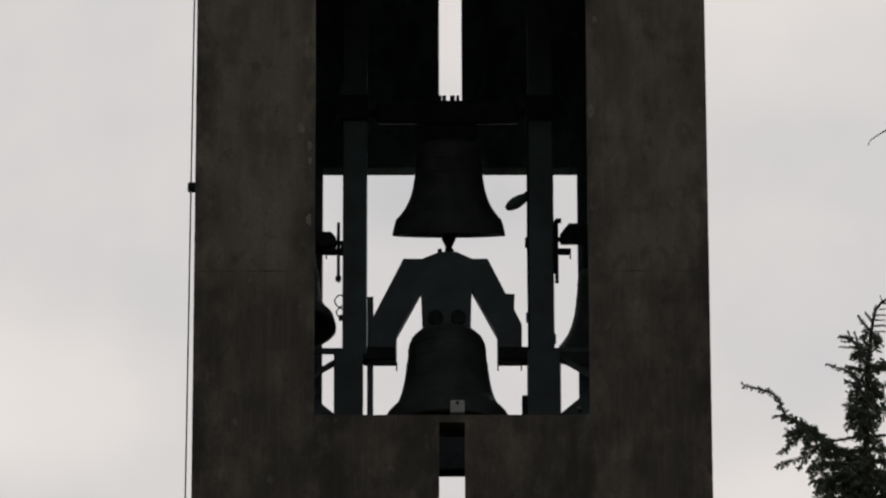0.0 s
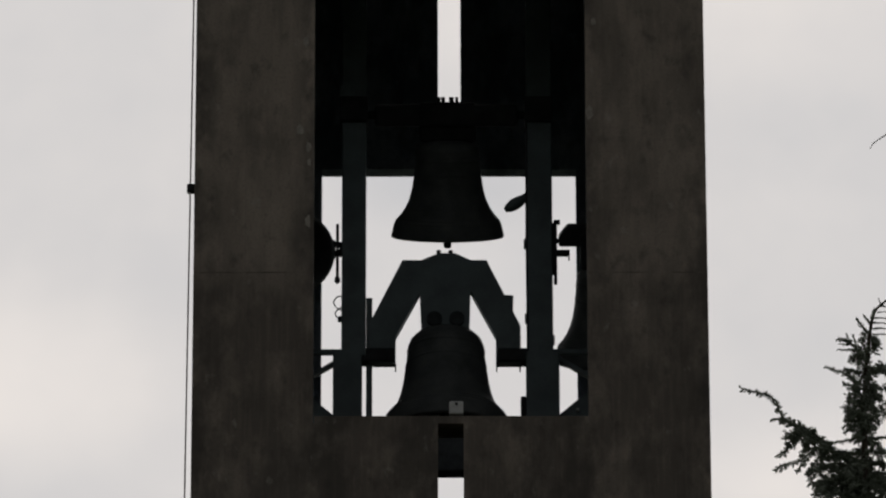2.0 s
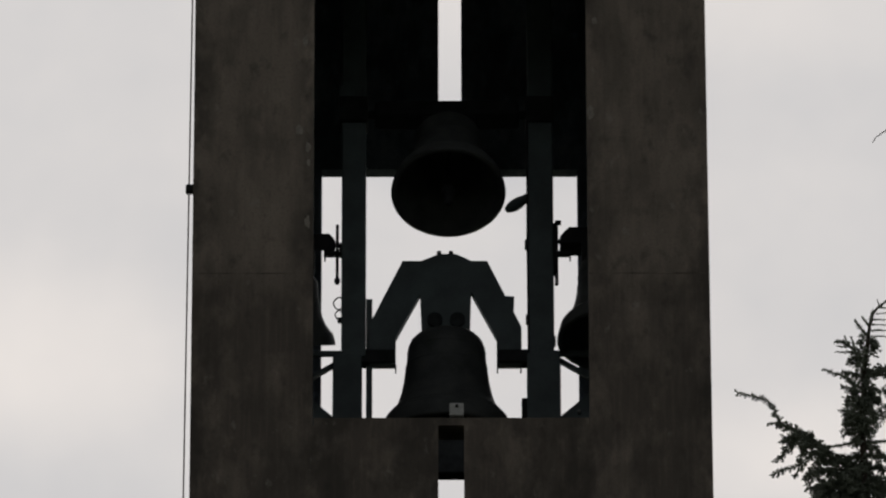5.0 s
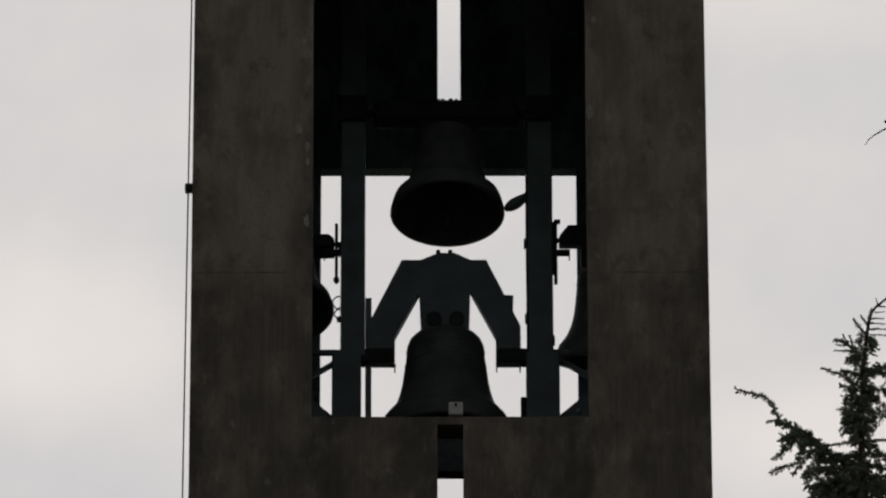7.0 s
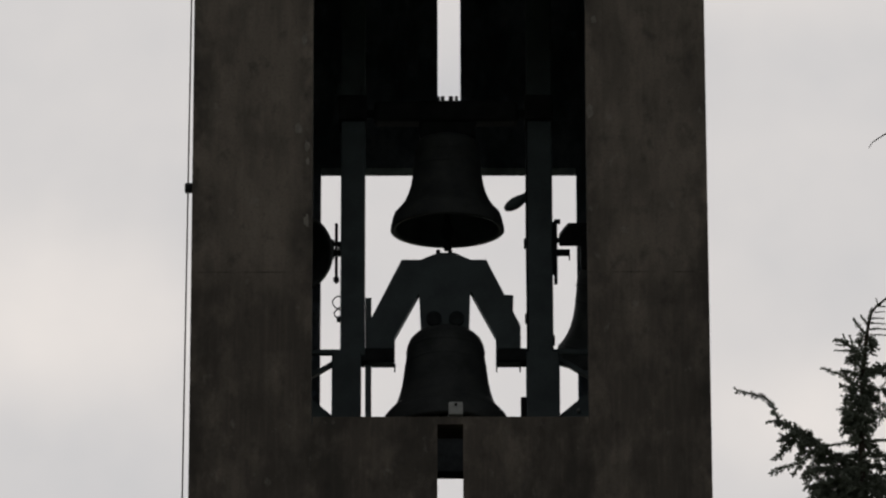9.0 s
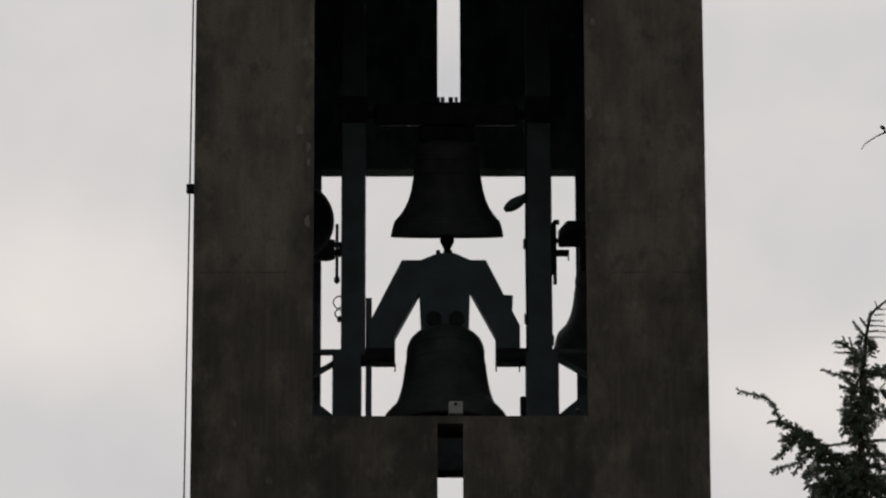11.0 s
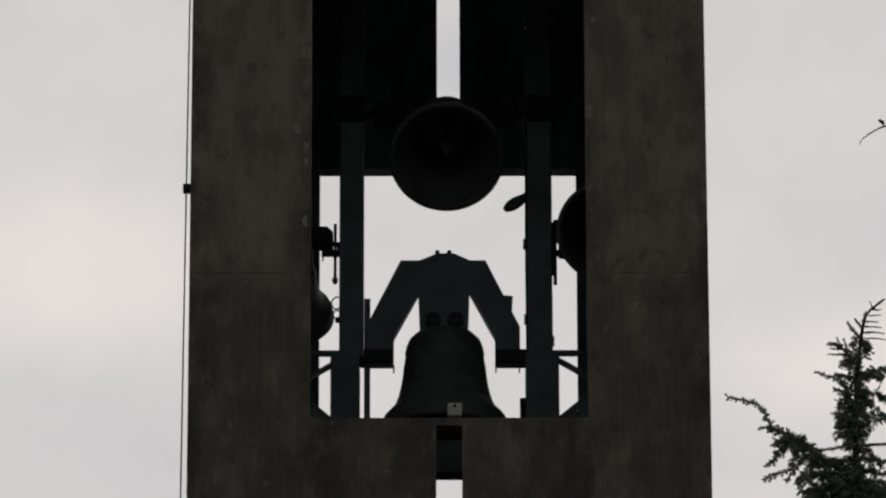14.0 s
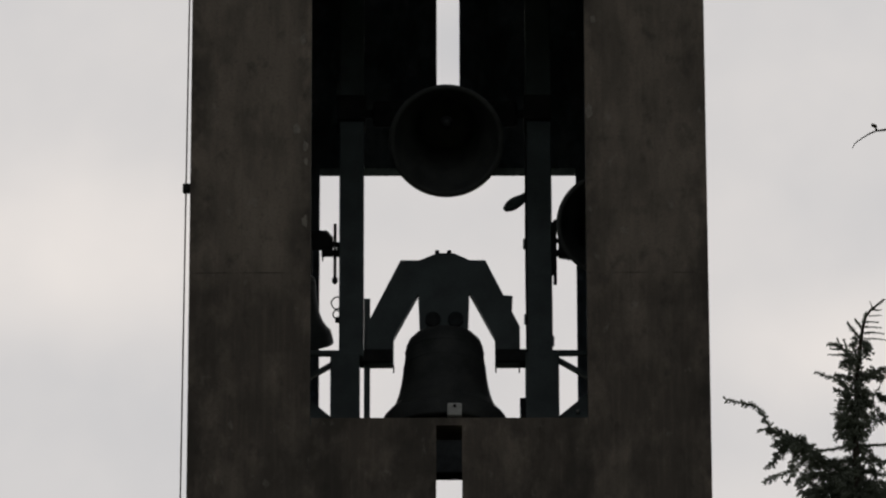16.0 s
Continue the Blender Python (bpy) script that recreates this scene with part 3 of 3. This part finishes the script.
def shoot(bm, p, way, length, thick):
    """A short scaly shoot with a few stubby side tips."""
    droop = Vector((0, 0, -0.12 * length))
    end = p + way * length + droop
    mid = p + way * length * 0.55 + droop * 0.3
    tube(bm, [p, mid, end], [thick, thick * 1.05, thick * 0.55], 5)
    count = 3 if length < 0.012 else 7
    for k in range(count):
        q = p.lerp(end, 0.15 + 0.75 * k / count)
        turn = Vector((rng.uniform(-1, 1), rng.uniform(-1, 1), rng.uniform(-1, 1))).cross(way).normalized()
        tip = q + (way * 0.7 + turn * 0.8) * length * rng.uniform(0.35, 0.55) * (1.2 - 0.8 * k / count)
        tube(bm, [q, q.lerp(tip, 0.6), tip], [thick * 0.8, thick * 0.9, thick * 0.45], 4)


def leafy(bm, line, thick, reach, step):
    """Shoots to both sides of a limb, shorter towards its tip."""
    tube(bm, line, [thick * (1 - 0.5 * i / (len(line) - 1)) for i in range(len(line))], 6)
    total = sum((b - a).length for a, b in zip(line, line[1:]))
    n = max(4, int(total / step * 1.35))
    for i in range(n):
        u = (i + rng.random()) / n
        p, d = along(line, u)
        side = d.cross(Vector((0, 0.9, 0.44))).normalized() * (-1 if i % 2 else 1)
        way = (d * rng.uniform(0.5, 0.9) + side * rng.uniform(0.5, 1.0) + Vector((0, rng.uniform(-0.7, 0.7), 0))).normalized()
        shoot(bm, p, way, reach * 1.6 * (1.0 - 0.35 * u) * rng.uniform(0.5, 1.15), rng.uniform(0.0012, 0.0019))
    return bm


def grown(name, bm, mat, parent, base, label="", kind=""):
    bm.transform(Matrix.Translation(-base))
    ob = part(name, bm, mat, parent, label)
    if kind:
        tagged(ob, kind=kind)
    return ob


leader = limb_points([(1.05, 0), (1.05, 3), (1.06, 7), (1.055, 10), (1.068, 11.4)] + [(1.0746, 11.6649), (1.0727, 11.7226), (1.0716, 11.8131), (1.0717, 11.8856), (1.0776, 11.9949), (1.0811, 12.0679), (1.089, 12.1228), (1.0953, 12.1778), (1.1012, 12.2146), (1.1104, 12.2514), (1.1259, 12.2734), (1.1429, 12.2882), (1.165, 12.3084)])
grown("trunk", tube(bmesh.new(), leader, [0.17, 0.13, 0.09, 0.05, 0.016, 0.0125, 0.0115, 0.0105, 0.0095, 0.0085, 0.0075, 0.0062, 0.0055, 0.0048, 0.0042, 0.0036, 0.003, 0.002], 10), BARK, conifer, BASE)

# the long sweeping limb, which nods in the wind
sweep_line = limb_points([(1.0698, 11.7371), (1.0144, 11.7625), (0.9656, 11.7915), (0.9333, 11.8187), (0.8927, 11.8496), (0.8552, 11.8733), (0.8192, 11.8897)])
ROOT = sweep_line[0].copy()
sweep = grown("limb", leafy(bmesh.new(), sweep_line, 0.0095, 0.02, 0.0035), NEEDLES, conifer, ROOT, "long sweeping limb, feathery at its end")
sweep.location = ROOT - BASE


def nodding(pts, thick, reach, step):
    grown("branchlet", leafy(bmesh.new(), limb_points(pts, 0.02), thick, reach, step), NEEDLES, sweep, ROOT)


nodding([(0.8291, 11.886), (0.8027, 11.8897), (0.7845, 11.8843)], 0.0032, 0.007, 0.005)
nodding([(0.8258, 11.8897), (0.8099, 11.9188), (0.8021, 11.9461), (0.781, 11.9643), (0.7514, 11.9735), (0.7217, 11.979), (0.6954, 11.9863)], 0.004, 0.013, 0.006)
nodding([(0.8926, 11.846), (0.8641, 11.8243), (0.8455, 11.7989), (0.8269, 11.7772), (0.8118, 11.7628)], 0.0032, 0.014, 0.005)
nodding([(0.8764, 11.8587), (0.8562, 11.8406), (0.8425, 11.8134), (0.8324, 11.8026)], 0.003, 0.012, 0.005)
nodding([(0.9362, 11.8042), (0.9027, 11.7771), (0.8741, 11.75), (0.8393, 11.7392), (0.7994, 11.7176)], 0.0032, 0.013, 0.005)
nodding([(0.9025, 11.7663), (0.8855, 11.741), (0.8652, 11.7175)], 0.003, 0.011, 0.005)
nodding([(0.9426, 11.7915), (0.9219, 11.75), (0.9049, 11.7265), (0.8946, 11.7066)], 0.0032, 0.013, 0.005)
nodding([(0.9249, 11.8133), (0.9002, 11.8133), (0.8865, 11.7916), (0.8793, 11.7627)], 0.003, 0.012, 0.005)
nodding([(0.9573, 11.7861), (0.9416, 11.7499), (0.931, 11.7138)], 0.0032, 0.014, 0.005)
nodding([(0.9494, 11.8024), (0.925, 11.8169), (0.8924, 11.8351), (0.8598, 11.8569)], 0.004, 0.013, 0.004)


def frond(pts, thick, reach, step):
    grown("limb", leafy(bmesh.new(), limb_points(pts, 0.06), thick, reach, step), NEEDLES, conifer, BASE)


frond([(1.1292, 12.2734), (1.1463, 12.2918), (1.165, 12.3084)], 0.0032, 0.005, 0.005)
frond([(1.1342, 12.2716), (1.1279, 12.2863), (1.1233, 12.3011)], 0.0026, 0.003, 0.006)
frond([(1.1012, 12.2146), (1.1068, 12.2403), (1.1124, 12.2661)], 0.0044, 0.008, 0.004)
frond([(1.1011, 12.2109), (1.0915, 12.2275), (1.0803, 12.244)], 0.003, 0.005, 0.005)
frond([(1.0969, 12.1742), (1.0776, 12.1999), (1.0664, 12.2165), (1.0534, 12.2312)], 0.004, 0.008, 0.005)
frond([(1.1359, 12.2734), (1.1542, 12.2734)], 0.0015, 0.003, 0.006)
frond([(1.1204, 12.2532), (1.1388, 12.255), (1.1554, 12.255)], 0.0016, 0.003, 0.006)
frond([(1.11, 12.2348), (1.1283, 12.2348), (1.1465, 12.2329)], 0.0018, 0.004, 0.006)
frond([(1.1079, 12.2164), (1.1328, 12.2182), (1.1577, 12.2145)], 0.0019, 0.004, 0.006)
frond([(1.1041, 12.198), (1.1324, 12.1998), (1.1671, 12.1943)], 0.0022, 0.004, 0.006)
frond([(1.1037, 12.1797), (1.1369, 12.1796), (1.1666, 12.1759)], 0.0018, 0.004, 0.006)
frond([(1.0995, 12.1448), (1.1176, 12.1393), (1.1323, 12.1301)], 0.0022, 0.006, 0.005)
frond([(1.0957, 12.1265), (1.1104, 12.1155), (1.1235, 12.1099)], 0.002, 0.005, 0.005)
frond([(1.0984, 12.1686), (1.113, 12.1558), (1.1227, 12.1448)], 0.003, 0.01, 0.004)
frond([(1.0784, 12.0954), (1.0559, 12.1265), (1.0382, 12.1486), (1.0303, 12.1669), (1.0258, 12.1834)], 0.0032, 0.007, 0.005)
frond([(1.0559, 12.1265), (1.0517, 12.1559), (1.0472, 12.1779)], 0.003, 0.005, 0.005)
frond([(1.0399, 12.1486), (1.0202, 12.1596), (0.9954, 12.1633)], 0.0042, 0.009, 0.004)
frond([(1.0494, 12.1302), (1.0261, 12.1266), (0.9996, 12.1284)], 0.0022, 0.005, 0.005)
frond([(1.0497, 12.1449), (1.0265, 12.1449), (1.0033, 12.1468)], 0.0024, 0.005, 0.005)
frond([(1.0697, 12.0095), (1.0405, 12.0314), (1.0177, 12.0497), (0.9881, 12.0589), (0.9569, 12.0718)], 0.0036, 0.01, 0.005)
frond([(1.064, 12.046), (1.0378, 12.0607), (1.0114, 12.0644)], 0.004, 0.009, 0.004)
frond([(1.0817, 12.0277), (1.1073, 12.0587), (1.1342, 12.0751), (1.1709, 12.0842)], 0.0042, 0.013, 0.004)
frond([(1.1037, 12.0459), (1.1287, 12.0532), (1.1501, 12.0459)], 0.003, 0.01, 0.005)
frond([(1.0791, 11.9857), (1.1028, 12.0094), (1.1323, 11.9984), (1.1554, 11.9947)], 0.0028, 0.01, 0.005)
frond([(1.0852, 11.9675), (1.1149, 11.962), (1.1444, 11.9547)], 0.0026, 0.01, 0.005)
frond([(1.0844, 11.9311), (1.1172, 11.9219), (1.1531, 11.9073)], 0.0026, 0.01, 0.005)
frond([(1.1357, 12.0021), (1.1551, 11.9838), (1.1712, 11.9674)], 0.0026, 0.009, 0.005)
frond([(1.1311, 11.951), (1.1506, 11.9364), (1.1701, 11.9255)], 0.0026, 0.009, 0.005)
frond([(1.0741, 11.9184), (1.0967, 11.8947), (1.1177, 11.8783)], 0.0042, 0.009, 0.004)
frond([(1.0753, 11.8276), (1.115, 11.8348), (1.1679, 11.8401)], 0.0044, 0.009, 0.004)
frond([(1.0753, 11.8312), (1.1064, 11.8185), (1.1224, 11.8021)], 0.0036, 0.012, 0.004)
frond([(1.0694, 11.9949), (1.0465, 12.0058), (1.0136, 12.0132)], 0.0038, 0.01, 0.004)
frond([(1.0651, 11.9548), (1.0417, 11.9439), (1.018, 11.9184)], 0.0044, 0.012, 0.004)
frond([(1.0642, 11.9184), (1.0375, 11.9075), (1.019, 11.893)], 0.0044, 0.011, 0.004)
frond([(1.0635, 11.8857), (1.0369, 11.8784), (1.0114, 11.8494)], 0.0042, 0.01, 0.004)
frond([(1.0694, 11.8584), (1.0459, 11.8421), (1.0274, 11.8276)], 0.0034, 0.008, 0.005)
frond([(1.0689, 11.8385), (1.0358, 11.8312), (0.996, 11.8222), (0.953, 11.8187)], 0.0034, 0.008, 0.004)
frond([(1.0711, 11.7913), (1.0313, 11.7805), (0.985, 11.7734), (0.9486, 11.7662)], 0.005, 0.016, 0.003)
frond([(1.0702, 11.7551), (1.0304, 11.7444), (0.9842, 11.7372), (0.9445, 11.7318)], 0.005, 0.018, 0.003)
frond([(1.0744, 11.7913), (1.104, 11.7913), (1.1335, 11.784), (1.1664, 11.7803)], 0.0042, 0.013, 0.004)
frond([(1.0735, 11.7551), (1.1128, 11.7479), (1.1654, 11.7405)], 0.004, 0.014, 0.004)
frond([(1.0727, 11.7226), (1.1121, 11.7189), (1.1645, 11.708)], 0.0042, 0.015, 0.004)
frond([(1.0722, 11.701), (1.0294, 11.701), (0.9798, 11.6903), (0.9268, 11.6723)], 0.005, 0.018, 0.003)
frond([(1.0717, 11.6793), (1.0122, 11.6686), (0.946, 11.6471)], 0.005, 0.018, 0.003)
frond([(1.0734, 11.6829), (1.1193, 11.6756), (1.1682, 11.6611)], 0.005, 0.018, 0.003)
frond([(1.0711, 11.7226), (1.0216, 11.7173), (0.9638, 11.7101)], 0.0046, 0.012, 0.003)
frond([(1.073, 11.64), (0.995, 11.632), (0.905, 11.612)], 0.005, 0.018, 0.003)
frond([(1.073, 11.61), (0.99, 11.6), (0.9, 11.575)], 0.005, 0.018, 0.003)
frond([(1.075, 11.635), (1.13, 11.63), (1.19, 11.61)], 0.005, 0.018, 0.003)

# needles close round the stem: middle, half width and height, how many
bm = bmesh.new()
for cx, cz, wide, high, n in (
        (0.985, 11.63, 0.075, 0.022, 130),
        (1.12, 11.63, 0.07, 0.022, 100),
        (1.0931, 12.1558, 0.0136, 0.0209, 26),
        (1.079, 12.1192, 0.0153, 0.0228, 26),
        (1.0621, 12.1045, 0.0136, 0.0152, 18),
        (1.0775, 12.0588, 0.0136, 0.0342, 34),
        (1.0727, 11.9949, 0.0238, 0.0418, 70),
        (1.0565, 11.9402, 0.0306, 0.0418, 90),
        (1.0505, 11.8948, 0.0255, 0.0266, 60),
        (1.0806, 11.9129, 0.0204, 0.0456, 60),
        (1.0753, 11.8312, 0.017, 0.0304, 36),
        (1.0141, 11.748, 0.051, 0.019, 110),
        (0.9961, 11.683, 0.068, 0.019, 130),
        (1.0948, 11.6829, 0.068, 0.019, 120),
        (1.0623, 11.701, 0.0442, 0.0228, 70),
        (0.934, 11.7012, 0.017, 0.0304, 36),
        (1.12, 11.7045, 0.034, 0.0152, 36),
        (1.1053, 11.7768, 0.0272, 0.0152, 30),
        (1.1322, 11.9948, 0.0204, 0.0152, 22),
        (1.1337, 11.9219, 0.0204, 0.0152, 22),
        (0.8844, 11.846, 0.0408, 0.0133, 40),
        (0.9249, 11.8133, 0.0238, 0.0171, 34),
        (1.1375, 12.0715, 0.0238, 0.0095, 22)):
    for i in range(n):
        a, r, deep = rng.uniform(0, math.tau), math.sqrt(rng.random()), rng.gauss(0, 0.03)
        p = Vector((cx + wide * r * math.cos(a), TREE_Y + deep, cz + high * r * math.sin(a) + SLOPE * deep))
        way = Vector((math.cos(a) + rng.uniform(-0.6, 0.6), rng.uniform(-0.5, 0.5), math.sin(a) * 0.7 - 0.3 + rng.uniform(-0.6, 0.6))).normalized()
        shoot(bm, p, way, rng.uniform(0.016, 0.034), rng.uniform(0.0013, 0.002))
grown("crown", bm, NEEDLES, conifer, BASE, kind="stuff")

# the wider crown below, in drooping limbs
for i in range(90):
    z = 2.0 + 9.5 * (i + 0.5) / 90
    reach = 0.1 + (12.0 - z) * 0.26
    a = i * 2.399 + rng.uniform(-0.3, 0.3)
    out_way = Vector((math.cos(a), math.sin(a), 0))
    p0 = Vector((1.055, TREE_Y, z))
    line = [p0, p0 + out_way * reach * 0.5 + Vector((0, 0, -0.03 * reach)), p0 + out_way * reach + Vector((0, 0, -0.22 * reach - 0.05))]
    bm = bmesh.new()
    tube(bm, line, [0.012 + 0.012 * reach, 0.01, 0.004], 5)
    for j in range(int(16 + 26 * reach)):
        p, d = along(line, 0.1 + 0.9 * rng.random())
        spray(bm, p, d * 0.7 + Vector((rng.uniform(-0.8, 0.8), rng.uniform(-0.8, 0.8), rng.uniform(-0.8, 0.1))), rng.uniform(0.1, 0.22), 0.06, 0.008)
    grown("limb", bm, NEEDLES, conifer, BASE)

# ---- the bare tree whose twig reaches over the scene ----
BASE = Vector((4.2, TREE_Y, 0))
bare = thing("bare_tree", *BASE, "leafless grey-brown tree with a thin drooping twig", "tree")


def bare_part(name, pts, radii, sides=8, parent=bare):
    bm = tube(bmesh.new(), [Vector(p) - BASE for p in pts], radii, sides)
    return part(name, bm, BARK, parent)


bare_part("trunk", [(4.2, TREE_Y, 0), (4.22, TREE_Y, 4), (4.15, TREE_Y, 8), (4.2, TREE_Y, 11.5), (4.3, TREE_Y, 14.4)], [0.2, 0.16, 0.12, 0.07, 0.02], 12)
twig_line = limb_points([(1.197, 12.8702), (1.1733, 12.8664), (1.1564, 12.8646), (1.1343, 12.8533), (1.112, 12.8383), (1.0932, 12.8232), (1.0844, 12.8063)])
long_limb = bare_part("limb", [(4.17, TREE_Y, 9.6), (3.3, TREE_Y, 11.3), (2.4, TREE_Y, 12.5), (1.7, TREE_Y, 12.88), twig_line[0]], [0.06, 0.045, 0.026, 0.012, 0.004])
bare_part("twig", twig_line, [0.0038, 0.0032, 0.0028, 0.0022, 0.0018, 0.0014, 0.001], 6, long_limb)
stalk = limb_points([(1.1582, 12.8664), (1.1567, 12.874), (1.1518, 12.8815)])
bare_part("twig", stalk, [0.003, 0.003, 0.0025], 6, long_limb)
bud = part("bud", lathe(bmesh.new(), [(0, -0.01), (0.004, -0.008), (0.006, 0.0), (0.004, 0.008), (0, 0.011)], 10), BARK, long_limb)
bud.matrix_basis = Matrix.Translation(stalk[2] - BASE) @ pose(0, 0, 0, 0, -60, 0)
for i in range(14):
    z = 8.8 + i * 0.38
    a = i * 2.4
    d = Vector((math.cos(a) * 0.9 + 0.55, math.sin(a), 0)).normalized()
    L = 2.2 - i * 0.11
    p0 = Vector((4.2, TREE_Y, z))
    bare_part("limb", [p0, p0 + d * L * 0.4 + Vector((0, 0, 0.35 * L)), p0 + d * L * 0.75 + Vector((0, 0, 0.75 * L)), p0 + d * L + Vector((0, 0, 0.9 * L))], [0.04, 0.028, 0.014, 0.004], 6)


# ---- what moves ----
STEPS = [i * 0.1 for i in range(161)]


def swing(phase, size, lean):
    """Seconds, degrees (mouth towards the near side) and phase of a swing that grows and slows."""
    rows = []
    for t in STEPS:
        u = (t - 8) / 8
        s = math.cos(math.tau * (phase[0] + phase[1] * u + phase[2] * u ** 2 + phase[3] * u ** 3 + phase[4] * max(0, u - u * u)))
        rows.append((t, lean + s * (size[0] + size[1] * u + size[2] * u * u), s))
    return rows


def motions():
    for bell, clapper, phase, size, lean in (
        (upper_bell, upper_clapper, (3.7455, 4.2401, -0.0721, 0.0157, 0.022), (45.5, 14.3, -3.8), 0),
        (west_bell, west_clapper, (4.3466, 4.3611, -0.1274, 0.0912, 0), (75.5, 12.5, -9.4), 0),
        (east_bell, east_clapper, (3.8351, 4.2471, -0.1144, 0.0427, 0), (56.3, 15.9, -3.5), 3),
    ):
        x, y, z = bell.location
        hang = clapper.location.z
        rows = swing(phase, size, lean)
        walk(bell, [(t, pose(x, y, z, -deg, 0, 0)) for t, deg, s in rows])
        walk(clapper, [(t, pose(0, 0, hang, -20 * s ** 5, 0, 0)) for t, deg, s in rows])
    # the wind in the trees: seconds, lean from the eye and to the side in degrees, nod of the sweeping limb
    nod = sweep.location.copy()
    sway = [
        (0, -0.0794, -0.0049, 2.50), (0.5, -0.0713, -0.0038, 2.49), (1, -0.0655, -0.0023, 2.23), (1.5, -0.0688, -0.0030, 2.04), (2, -0.0697, -0.0045, 1.91),
        (2.5, -0.0615, -0.0035, 1.62), (3, -0.0541, -0.0002, 1.37), (3.5, -0.0427, 0.0026, 1.13), (4, -0.0300, 0.0046, 0.87), (6.5, -0.0866, -0.0102, 2.46),
        (7, -0.0783, -0.0100, 2.22), (7.5, -0.0730, -0.0097, 2.15), (8, -0.0737, -0.0073, 2.46), (8.5, -0.0675, -0.0011, 2.46), (9, -0.0555, 0.0038, 1.93),
        (11.5, -0.0784, -0.0055, 2.32), (12, -0.0724, -0.0026, 2.05), (12.5, -0.0699, -0.0018, 1.69), (13, -0.0626, -0.0031, 1.75), (13.5, -0.0429, -0.0034, 1.52),
        (14, -0.0214, -0.0029, 0.70), (14.5, -0.0050, -0.0010, 0.12), (15, -0.0008, 0.0015, -0.10), (15.5, -0.0005, 0.0027, -0.31), (16, 0.0045, 0.0018, -0.42)]
    walk(conifer, [(t, pose(1.05, TREE_Y, 0, rx, ry, 0)) for t, rx, ry, turn in sway])
    walk(sweep, [(t, pose(*nod, 0, turn, 0)) for t, rx, ry, turn in sway])
    # seconds, drift of the bare limb in metres, sideways and up
    stir = [
        (0, 0.0142, -0.0077), (0.5, 0.0060, -0.0038), (1, 0.0070, -0.0100), (1.5, 0.0175, -0.0074), (2, 0.0259, -0.0065), (2.5, 0.0370, -0.0176),
        (3, 0.0317, 0.0267), (3.5, 0.0342, -0.0062), (4, 0.0398, 0.0188), (6.5, 0.0313, -0.0027), (7, 0.0194, -0.0020), (7.5, 0.0123, -0.0176),
        (8, 0.0116, -0.0045), (8.5, 0.0089, -0.0179), (9, 0.0326, -0.0126), (11.5, 0.0073, -0.0010), (12, 0.0233, -0.0102), (12.5, 0.0188, 0.0053),
        (13, 0.0309, 0.0040), (13.5, 0.0256, 0.0067), (14, 0.0209, 0.0116), (14.5, 0.0199, 0.0126), (15, 0.0096, 0.0004), (15.5, 0.0062, 0.0013),
        (16, -0.0000, -0.0000)]
    walk(long_limb, [(t, pose(dx, 0, dz)) for t, dx, dz in stir])
    # the cloud drifts up and across
    walk(clouds, [(t, pose(CLOUD[0] + 0.5 * t, CLOUD[1], CLOUD[2] + 1.35 * t)) for t in (0, 4, 8, 12, 16)])


motions()
